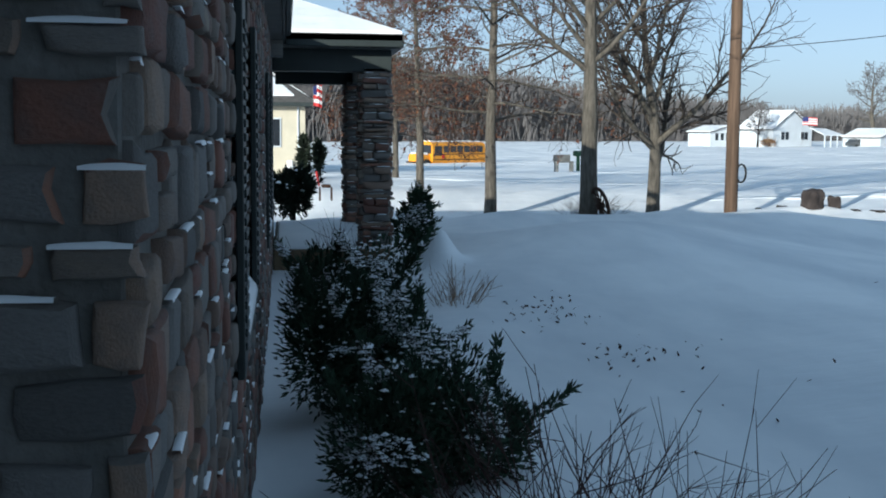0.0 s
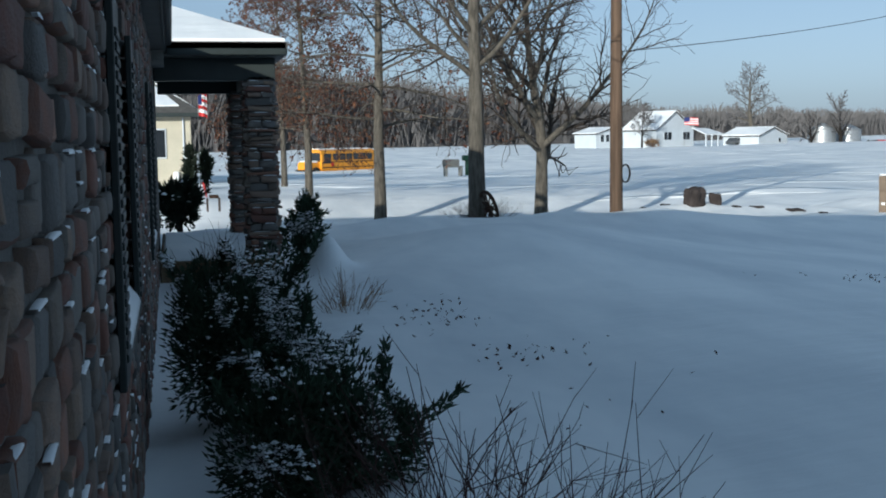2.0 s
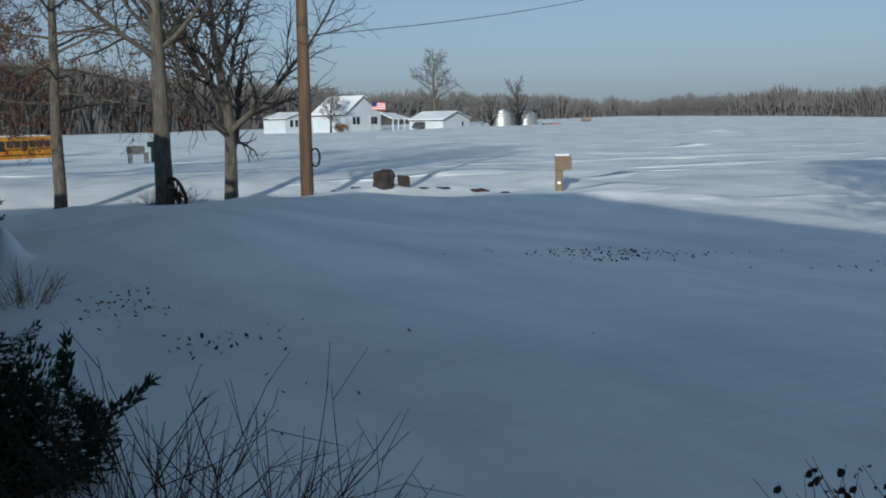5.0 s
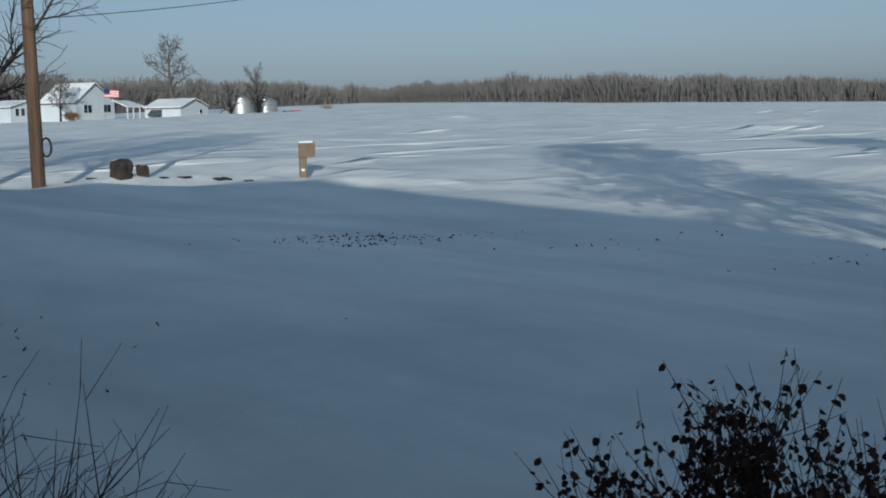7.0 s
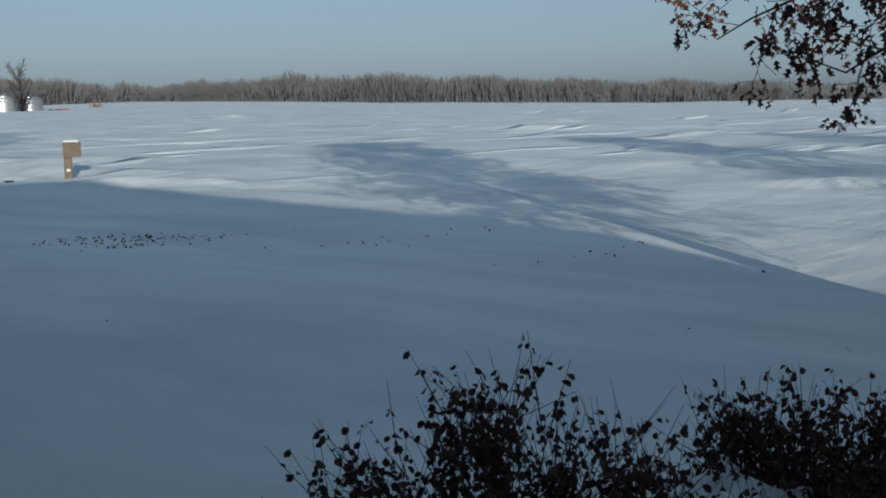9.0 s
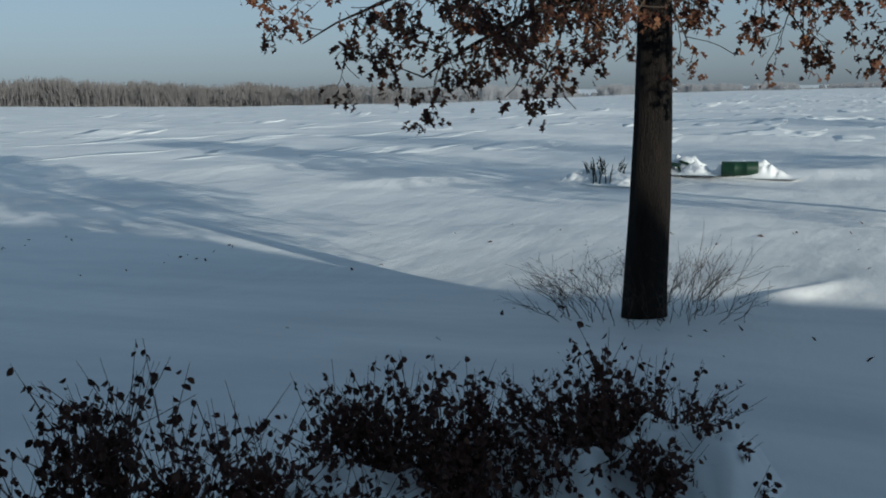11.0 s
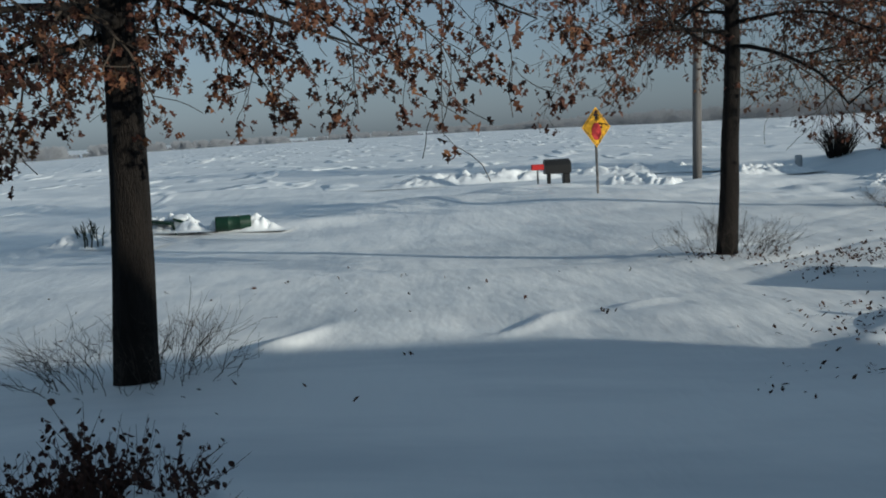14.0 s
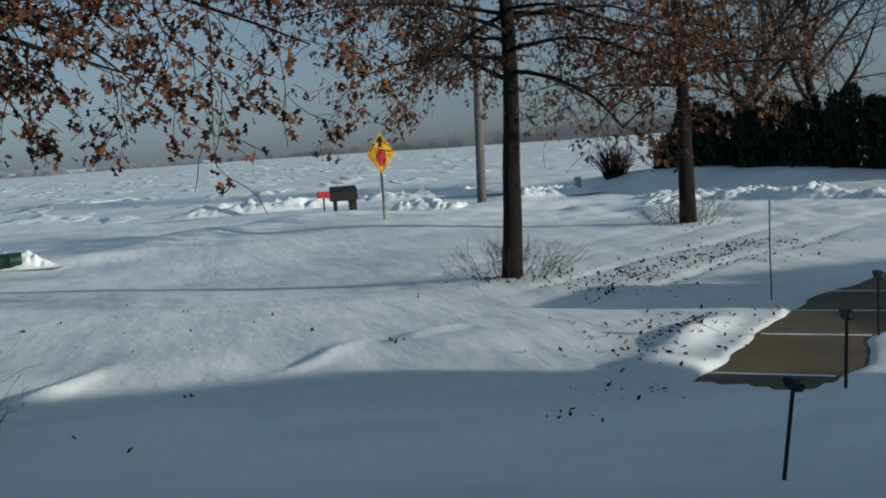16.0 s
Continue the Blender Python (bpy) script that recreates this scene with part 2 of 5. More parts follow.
# ---- mesh tools ----
class Shape:
    """Gathers vertices and faces of one mesh."""

    def __init__(self):
        self.v, self.f = [], []

    def add(self, verts, faces, m=None):
        k = len(self.v)
        self.v += [tuple(m @ Vector(p)) for p in verts] if m else [tuple(p) for p in verts]
        self.f += [tuple(k + i for i in q) for q in faces]
        return self

    def box(self, lo, hi, c=0.01, m=None):
        """A box with chamfered edges."""
        lo, hi = Vector(lo), Vector(hi)
        c = min(c, 0.45 * min(hi[i] - lo[i] for i in range(3)))
        verts, idx = [], {}
        for sx in (0, 1):
            for sy in (0, 1):
                for sz in (0, 1):
                    s = (sx, sy, sz)
                    for ax in range(3):
                        p = [(hi[i] if s[i] else lo[i]) for i in range(3)]
                        for i in range(3):
                            if i != ax:
                                p[i] += -c if s[i] else c
                        idx[s, ax] = len(verts)
                        verts.append(p)
        faces = []
        for ax in range(3):
            o = [i for i in range(3) if i != ax]
            for side in (0, 1):
                ring = []
                for q in ((0, 0), (1, 0), (1, 1), (0, 1)):
                    s = [0, 0, 0]
                    s[ax], s[o[0]], s[o[1]] = side, *q
                    ring.append(idx[tuple(s), ax])
                faces.append(ring if (side == 1) == (ax != 1) else ring[::-1])
            for q in ((0, 0), (1, 0), (1, 1), (0, 1)):
                s0, s1 = [0, 0, 0], [0, 0, 0]
                s0[ax], s1[ax] = 0, 1
                s0[o[0]] = s1[o[0]] = q[0]
                s0[o[1]] = s1[o[1]] = q[1]
                s0, s1 = tuple(s0), tuple(s1)
                faces.append([idx[s0, o[0]], idx[s1, o[0]], idx[s1, o[1]], idx[s0, o[1]]])
        for sx in (0, 1):
            for sy in (0, 1):
                for sz in (0, 1):
                    faces.append([idx[(sx, sy, sz), ax] for ax in range(3)])
        return self.add(verts, faces, m)

    def tube(self, pts, radii, k=6, cap=True):
        pts = [Vector(p) for p in pts]
        base = len(self.v)
        up = Vector((0.31, 0.17, 0.93))
        for i, p in enumerate(pts):
            d = (pts[min(i + 1, len(pts) - 1)] - pts[max(i - 1, 0)])
            d = d.normalized() if d.length > 1e-9 else Vector((0, 0, 1))
            s = d.cross(up)
            if s.length < 0.15:
                s = d.cross(Vector((1, 0, 0.2)))
            s.normalize()
            w = d.cross(s)
            r = radii[i] if isinstance(radii, (list, tuple)) else radii
            for j in range(k):
                an = 2 * math.pi * j / k
                q = p + (s * math.cos(an) + w * math.sin(an)) * r
                self.v.append((q.x, q.y, q.z))
        for i in range(len(pts) - 1):
            for j in range(k):
                a, b = base + i * k + j, base + i * k + (j + 1) % k
                self.f.append((a, b, b + k, a + k))
        if cap:
            self.f.append(tuple(base + j for j in range(k))[::-1])
            self.f.append(tuple(base + (len(pts) - 1) * k + j for j in range(k)))
        return self

    def lathe(self, profile, k=16, m=None):
        """Profile of (radius, height) turned about z."""
        verts = [(r * math.cos(2 * math.pi * j / k), r * math.sin(2 * math.pi * j / k), z) for r, z in profile for j in range(k)]
        faces = [(i * k + j, i * k + (j + 1) % k, (i + 1) * k + (j + 1) % k, (i + 1) * k + j) for i in range(len(profile) - 1) for j in range(k)]
        faces += [tuple(range(k))[::-1], tuple((len(profile) - 1) * k + j for j in range(k))]
        return self.add(verts, faces, m)

    def prism(self, outline, depth, m=None):
        """An outline in x, z pulled along y from 0 to depth."""
        n = len(outline)
        verts = [(x, 0, z) for x, z in outline] + [(x, depth, z) for x, z in outline]
        faces = [tuple(range(n)), tuple(range(2 * n - 1, n - 1, -1))] + [(i, i + n, (i + 1) % n + n, (i + 1) % n) for i in range(n)]
        return self.add(verts, faces, m)

    def mesh(self, name, mat, smooth=False):
        me = bpy.data.meshes.new(name)
        me.from_pydata(self.v, [], self.f)
        bm = bmesh.new()
        bm.from_mesh(me)
        if len(self.f) < 30000:
            bmesh.ops.recalc_face_normals(bm, faces=bm.faces)
        bm.to_mesh(me)
        bm.free()
        me.materials.append(mat)
        if smooth:
            me.shade_smooth()
        return me


def part(name, shape, mat, parent=None, label="", smooth=False, kind="", m=None):
    ob = new(name, shape.mesh(name, mat, smooth) if isinstance(shape, Shape) else shape)
    if parent:
        ob.parent = parent
    if m:
        ob.matrix_basis = m
    return tagged(ob, label, kind=kind)


def thing(name, at, label, category, group="", turn=0, kind=""):
    ob = new(name)
    ob.matrix_basis = pose(*at, 0, 0, turn)
    ob.empty_display_size = 0.2
    return tagged(ob, label, category, group, kind)



# ---- ground ----
def smooth(a, b, x):
    u = np.clip((x - a) / (b - a), 0, 1)
    return u * u * (3 - 2 * u)


def bumpy(x, y, size, seed):
    """Soft value noise on arrays."""
    r = np.random.RandomState(seed)
    g = r.rand(64, 64)
    u, v = x / size, y / size
    i, j = np.floor(u).astype(int), np.floor(v).astype(int)
    fu, fv = u - i, v - j
    fu, fv = fu * fu * (3 - 2 * fu), fv * fv * (3 - 2 * fv)
    at = lambda a, b: g[a % 64, b % 64]
    return (at(i, j) * (1 - fu) + at(i + 1, j) * fu) * (1 - fv) + (at(i, j + 1) * (1 - fu) + at(i + 1, j + 1) * fu) * fv - 0.5


def hill(x, y, cx, cy, sx, sy, h, turn=0):
    c, s = math.cos(radians(turn)), math.sin(radians(turn))
    u, v = (x - cx) * c + (y - cy) * s, -(x - cx) * s + (y - cy) * c
    return h * np.exp(-(u / sx) ** 2 - (v / sy) ** 2)


def height(x, y):
    x, y = np.asarray(x, float), np.asarray(y, float)
    r = np.hypot(x, y)
    az = np.degrees(np.arctan2(-x, y))
    far = np.interp(az, [-180, -120, -97, -84, -70, -60, -48, -36, -22, -13, 0, 180], [0, 0.5, 0.6, 0, -2.2, -2.0, -0.3, 1.5, 0.2, 0.2, 0, 0])
    z = far * smooth(50, 330, r)
    z = z + hill(x, y, 14, 105, 26, 40, -0.6)
    # wind ripples and drifts
    c, s = math.cos(radians(25)), math.sin(radians(25))
    u, v = x * c + y * s, -x * s + y * c
    z = z + 0.17 * bumpy(u / 3, v, 5, 1) * smooth(3, 12, r) + 0.05 * bumpy(u / 3.5, v, 1.7, 2) + 0.008 * bumpy(u / 2, v, 0.55, 3)
    z = z + 0.3 * bumpy(u / 4, v, 30, 4) * smooth(40, 90, r)
    # drift crest before the trees and along the rocks
    z = z + 0.3 * np.exp(-((y - 27.4 - 0.5 * bumpy(x, x * 0, 3, 5)) / np.where(y > 27.4, 0.7, 2.6)) ** 2) * smooth(2, 5, x) * (1 - smooth(11, 15, x)) * (1 + 0.6 * bumpy(x, y, 1.3, 6))
    z = z + 0.32 * np.exp(-((y - 30.6 + 0.1 * (x - 11)) / 0.9) ** 2) * smooth(10.5, 12, x) * (1 - smooth(16.5, 19, x)) * (1 + 0.9 * bumpy(x, y, 1.0, 16))
    # the yard rises in a long soft step away from the house
    q = (x - 6.0) + 0.5 * np.maximum(y - 17, 0) * 0.6 + 0.9 * bumpy(x, y, 6, 21)
    z = z + 0.34 * smooth(-4.0, 0.3, q) * (1 - smooth(0.3, 7, q)) * (1 - smooth(20, 25, y)) * smooth(-4, 2, y)
    # long soft drift leaving the house
    d = (x - 3.2) * 0.87 - (y - 16) * 0.5
    z = z + 0.3 * np.exp(-(d / 2.2) ** 2) * smooth(3, 10, y) * (1 - smooth(22, 26, y)) * smooth(0, 2, x)
    # the ground falls away behind the crest
    z = z - 0.55 * smooth(29, 37, y) * (1 - smooth(40.5, 46, y)) * (1 - smooth(15, 24, x))
    # small drift by the far porch shrub, scoop along the wall
    z = z + hill(x, y, 2.3, 18.0, 0.26, 0.8, 0.55) - 0.12 * np.exp(-((x + 0.1) / 0.7) ** 2) * smooth(2, 4, y)
    # banks by the road and the hedge
    z = z + hill(x, y, 31.5, -5.8, 4.5, 3.5, 0.3) + hill(x, y, 38.5, -19.4, 8, 2.2, 0.62, 25) * (1 + 0.2 * bumpy(x, y, 1.5, 10))
    # small steep-sided drifts over the field that catch the low sun
    r2 = np.random.RandomState(77)
    for _ in range(70):
        d, an = 28 + 110 * r2.rand() ** 1.3, radians(r2.uniform(28, 112))
        cx, cy, ln = d * math.sin(an), d * math.cos(an), r2.uniform(0.8, 2.6)
        z = z + hill(x, y, cx, cy, r2.uniform(0.35, 0.7) * (1 + d / 90), ln * (1 + d / 60), r2.uniform(0.06, 0.16) * (1 + d / 120), 35 + r2.uniform(-25, 25))
    z = z + 0.07 * bumpy(u / 4, v, 1.1, 14) * smooth(18, 30, x + 0.4 * y) * (1 - smooth(70, 110, r))
    # trampled driveway and road edge
    z = z + (0.16 * bumpy(x, y, 0.5, 11) + 0.14 * np.abs(bumpy(x, y, 0.9, 31))) * hill(x, y, 28, -13, 9, 4, 1, 30)
    across = (x - 17.3) * 0.81 + (y + 8.2) * 0.59
    along = (x - 17.3) * -0.59 + (y + 8.2) * 0.81
    for k, dip in ((-0.7, 0.035), (0.9, 0.04), (2.3, 0.03), (3.6, 0.025)):
        z = z - dip * np.exp(-((across - k - 0.4 * bumpy(along, along * 0, 2.5, 32)) / 0.11) ** 2) * (1 - smooth(4, 6, np.abs(along + 1.5)))
    # sharp sunlit crests beside the oak
    for cx, cy, ln, tn, h in ((11.4, 0.9, 1.3, -18, 0.10), (12.4, -1.7, 0.7, -38, 0.05), (13.2, -3.1, 0.5, -60, 0.06)):
        z = z + hill(x, y, cx, cy, ln, 0.12, h, tn)
    z = z - 0.10 * smooth(17.6, 18.1, x - 0.03 * y + 0.25 * bumpy(x, y, 3, 12)) * smooth(-5.5, -3, y) * (1 - smooth(20, 28, y)) * (1 - smooth(25, 30, x))
    # footmarks and crusts in the lit part of the yard
    z = z + 0.14 * bumpy(u / 2, v, 0.8, 13) * hill(x, y, 12.6, -2.2, 1.2, 2.6, 1)
    # the concrete walk is blown bare
    z = z + hill(x, y, 9.95, -4.35, 0.35, 0.4, 0.12) + hill(x, y, 11.3, -5.3, 1.0, 0.2, 0.12, -42)
    a, b = (x - 9.28) * 0.745 - (y + 5.05) * 0.667, (x - 9.28) * 0.667 + (y + 5.05) * 0.745
    z = np.where((np.abs(b) < 1.8) & (a > -1.5) & (a < 9), np.maximum(z, 0.012), z)
    bare = smooth(-0.48, -0.36, a + 0.7 * bumpy(x, y, 0.35, 33)) * (1 - smooth(8, 8.5, a)) * smooth(-0.68, -0.5, b + 0.25 * bumpy(x, y, 0.6, 34) + 0.12 * np.maximum(a - 1.8, 0)) * (1 - smooth(0.5, 0.62, b + 0.16 * bumpy(x, y, 0.5, 35) + 0.25 * np.maximum(a - 4.2, 0)))
    z = z * (1 - bare) - 0.06 * bare
    return z


def floor_z(x, y):
    return float(height(np.array([x]), np.array([y]))[0])


def make_ground():
    rings = [0.0, 0.4]
    while rings[-1] < 3000:
        rings.append(rings[-1] + max(0.09, rings[-1] * 0.012))
    rings = np.array(rings[1:])
    angles = np.concatenate([np.arange(-20, 130, 0.3), np.arange(130, 340, 3.0)])   # degrees clockwise from +Y
    rr, aa = np.meshgrid(rings, np.radians(angles), indexing="ij")
    x, y = rr * np.sin(aa), rr * np.cos(aa)
    z = height(x, y)
    n, k = rr.shape
    co = np.stack([x, y, z], -1).reshape(-1, 3)
    i, j = np.meshgrid(np.arange(n - 1), np.arange(k), indexing="ij")
    j2 = (j + 1) % k
    f = np.stack([i * k + j, (i + 1) * k + j, (i + 1) * k + j2, i * k + j2], -1).reshape(-1, 4)
    me = bpy.data.meshes.new("ground")
    co = np.vstack([co, [[0, 0, float(z[0].mean())]]])
    faces = f.tolist() + [[(j + 1) % k, j, len(co) - 1] for j in range(k)]
    me.from_pydata(co.tolist(), [], faces)
    if me.polygons[100].normal.z < 0:
        me.flip_normals()
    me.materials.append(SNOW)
    me.shade_smooth()
    tagged(new("ground", me), "wind-drifted white snow over a wide flat yard and fields", "snow", kind="structure")


make_ground()


# ---- our house ----
WX = -0.25          # plane of the front wall
Y0, Y1 = 1.9, 26.0  # stone wall from the corner by the stoop to the far porch


def stone_variant(seed):
    """A unit stone: 1 wide (x), 1 high (z), front at y = -1."""
    r = random.Random(seed)
    n = 8
    corner = [(-0.5, -0.5), (0, -0.5), (0.5, -0.5), (0.5, 0), (0.5, 0.5), (0, 0.5), (-0.5, 0.5), (-0.5, 0)]
    base = [(x + r.uniform(-0.09, 0.07), z + r.uniform(-0.1, 0.08)) for x, z in corner]
    v = [(x, 0.3, z) for x, z in base]
    d = [r.uniform(-0.78, -0.55) for _ in base]
    v += [(x, q, z) for (x, z), q in zip(base, d)]
    v += [(x * r.uniform(0.78, 0.9), r.uniform(-1.05, -0.85), z * r.uniform(0.76, 0.9)) for x, z in base]
    v.append((r.uniform(-0.2, 0.2), -1.08, r.uniform(-0.2, 0.2)))
    f = []
    for k in (0, 8):
        f += [(k + i, k + (i + 1) % n, k + 8 + (i + 1) % n, k + 8 + i) for i in range(n)]
    f += [(16 + i, 16 + (i + 1) % n, 24) for i in range(n)]
    return v, f


VARIANTS = [stone_variant(i) for i in range(14)]
STONE_MESH = [Shape().add(*v).mesh("stone", STONE) for v in VARIANTS]
for me in STONE_MESH:
    me.shade_smooth()
    me.set_sharp_from_angle(angle=radians(62))


def stone_layout(u0, u1, z0, z1, r, holes=(), rows=(0.10, 0.12, 0.14, 0.16, 0.18), widths=(0.13, 0.34)):
    """Uneven courses: yields centre, width and height of each stone."""
    z = z0
    while z < z1 - 0.04:
        h = min(r.choice(rows), z1 - z)
        u = u0 - r.uniform(0, 0.12)
        while u < u1 - 0.03:
            w = r.uniform(*widths)
            a, b = max(u, u0), min(u + w, u1)
            u += w
            if b - a < 0.05 or any(a < h1 and b > h0 and z < k1 and z + h > k0 for h0, h1, k0, k1 in holes):
                continue
            if h > 0.14 and r.random() < 0.3:
                k = h * r.uniform(0.4, 0.6)
                yield (a + b) / 2, z + k / 2, b - a, k
                yield (a + b) / 2, z + (h + k) / 2, b - a, h - k
            else:
                yield (a + b) / 2, z + h / 2, b - a, h
        z += h


def lay_stones(parent, cells, m, near, joint=0.03, proud=0.05, seed=1, caps=0.12):
    """Stones on a wall whose frame is m (x along, z up, -y outwards); those for which near() holds are objects of their own. Some hold a lip of blown snow."""
    r = random.Random(seed)
    rest, lips = Shape(), Shape()
    for u, z, w, h in cells:
        k = r.randrange(len(VARIANTS))
        d = proud * r.uniform(0.6, 1.35)
        s = m @ pose(u, 0, z + r.uniform(-0.08, 0.08) * h, 0, r.uniform(-4, 4), 0) @ Matrix.Diagonal(((w - joint) * r.uniform(0.9, 1.04), d, (h - joint) * r.uniform(0.88, 1.06), 1))
        if near(u, z):
            ob = new("stone", STONE_MESH[k])
            ob.parent = parent
            ob.matrix_basis = s
        else:
            rest.add(*VARIANTS[k], s)
        if r.random() < caps:
            # a thin crescent along the upper edge
            ln, top, n = w * r.uniform(0.22, 0.42), r.uniform(0.004, 0.011), 7
            q = m @ pose(u + r.uniform(-0.1, 0.1) * w, -d * 0.8, z + h / 2 - joint * 0.55)
            xs = [ln * (2 * i / (n - 1) - 1) for i in range(n)]
            hs = [top * math.sin(math.pi * (i + 0.4) / n) ** 0.7 * r.uniform(0.8, 1.2) for i in range(n)]
            v = [(x, -0.006, -0.004) for x in xs] + [(x, -0.004, k) for x, k in zip(xs, hs)] + [(x, min(d * 0.6, 0.013), k * 0.8) for x, k in zip(xs, hs)]
            lips.add(v, [(i + o, i + 1 + o, i + 1 + n + o, i + n + o) for o in (0, n) for i in range(n - 1)], q)
    if rest.v:
        me = rest.mesh("stonework", STONE)
        me.set_sharp_from_angle(angle=radians(62))
        part("stonework", me, STONE, parent, "grey, buff and rust split fieldstones in mortar", kind="stuff")
    if lips.v:
        part("snow_lip", lips, SNOW, parent, "small lips of blown snow on the stone edges", kind="stuff", smooth=True)


WINDOWS = [(5.6, 7.4, 1.2, 2.75), (13.6, 15.8, 1.0, 2.75)]


def front_wall():
    """Mortar wall with two window openings and real thickness."""
    s = Shape()
    ys = [Y0] + [q for w in WINDOWS for q in w[:2]] + [Y1]
    for i in range(len(ys) - 1):
        lo, hi = ys[i], ys[i + 1]
        if i % 2 == 0:
            s.box((WX - 0.25, lo, -0.4), (WX, hi, 3.6), 0.005)
        else:
            w = WINDOWS[i // 2]
            s.box((WX - 0.25, lo, -0.4), (WX - 0.001, hi, w[2]), 0.004)
            s.box((WX - 0.25, lo, w[3]), (WX - 0.001, hi, 3.6), 0.004)
    wall = tagged(part("wall_front", s, MORTAR), "fieldstone house wall with grey mortar and blown snow", "wall", kind="structure")
    ret = tagged(part("wall_return", Shape().box((-1.9, Y0 + 0.002, -0.4), (WX - 0.25, Y0 + 0.25, 3.6), 0.004), MORTAR), "fieldstone return wall beside the entry stoop", "wall", kind="structure")
    return wall, ret


wall, wall_return = front_wall()
m_front = Matrix(((0, -1, 0, WX), (1, 0, 0, 0), (0, 0, 1, 0), (0, 0, 0, 1)))   # along +Y, outwards +X
m_return = pose(0, Y0, 0)                                                     # along +X, outwards -Y
HOLES = [(w[0] - 0.05, w[1] + 0.05, w[2] - 0.1, w[3] + 0.05) for w in WINDOWS]
lay_stones(wall, list(stone_layout(Y0 + 0.005, 19.4, -0.35, 3.55, random.Random(3), HOLES)), m_front, lambda u, z: u < 3.6 and 0.9 < z < 3.0, seed=4, caps=0.2, joint=0.026, proud=0.036)
lay_stones(wall_return, list(stone_layout(-1.5, WX + 0.05, -0.35, 3.55, random.Random(5), (), (0.08, 0.1, 0.12, 0.14), (0.12, 0.27))), m_return, lambda u, z: u > -0.75 and 1.2 < z < 2.9, seed=6, caps=0.3, joint=0.03, proud=0.034)


def window(index, y0, y1, z0, z1):
    w = thing("window_%d" % index, (WX, (y0 + y1) / 2, z0), "dark-framed house window with a snowy sill and shutters", "window", kind="structure")
    h, hw = z1 - z0, (y1 - y0) / 2
    fr = Shape()
    for a, b in (((-0.12, -hw, 0), (-0.02, -hw + 0.07, h)), ((-0.12, hw - 0.07, 0), (-0.02, hw, h)), ((-0.12, -hw + 0.07, 0), (-0.02, hw - 0.07, 0.07)), ((-0.12, -hw + 0.07, h - 0.07), (-0.02, hw - 0.07, h)), ((-0.11, -0.03, 0.07), (-0.03, 0.03, h - 0.07))):
        fr.box(a, b, 0.006)
    part("window_frame", fr, DARK_TRIM, w)
    for s in (-1, 1):
        part("pane", Shape().box((-0.085, min(0.03 * s, s * (hw - 0.07)), 0.07), (-0.075, max(0.03 * s, s * (hw - 0.07)), h - 0.07), 0.002), GLASS, w)
    part("window_sill", Shape().box((-0.02, -hw - 0.06, -0.1), (0.075, hw + 0.06, -0.02), 0.01), MORTAR, w)
    sn = Shape()
    sn.prism([(-0.02, 0), (0.08, 0), (0.07, 0.035), (0.02, 0.1), (-0.02, 0.14)], 2 * hw, pose(0, -hw, -0.02))
    part("sill_snow", sn, SNOW, w, "snow heaped on the sill", smooth=True)
    for s in (-1, 1):
        sh = part("shutter", Shape().box((0.04, s * (hw + 0.24) - 0.2, -0.12), (0.075, s * (hw + 0.24) + 0.2, h + 0.03), 0.006), DARK_TRIM, w, "dark green louvred shutter")
        for i in range(24):
            z = 0.0 + i * (h - 0.1) / 24
            part("slat", Shape().box((0.07, s * (hw + 0.24) - 0.15, z), (0.086, s * (hw + 0.24) + 0.15, z + 0.035), 0.004), DARK_TRIM, sh)


for i, w in enumerate(WINDOWS):
    window(i + 1, *w)


def roof_slab(pts, thick):
    """A roof plane of given corners with a thickness downwards."""
    n = len(pts)
    v = [tuple(p) for p in pts] + [(p[0], p[1], p[2] - thick) for p in pts]
    return Shape().add(v, [tuple(range(n)), tuple(range(2 * n - 1, n - 1, -1))] + [(i, (i + 1) % n, (i + 1) % n + n, i + n) for i in range(n)])


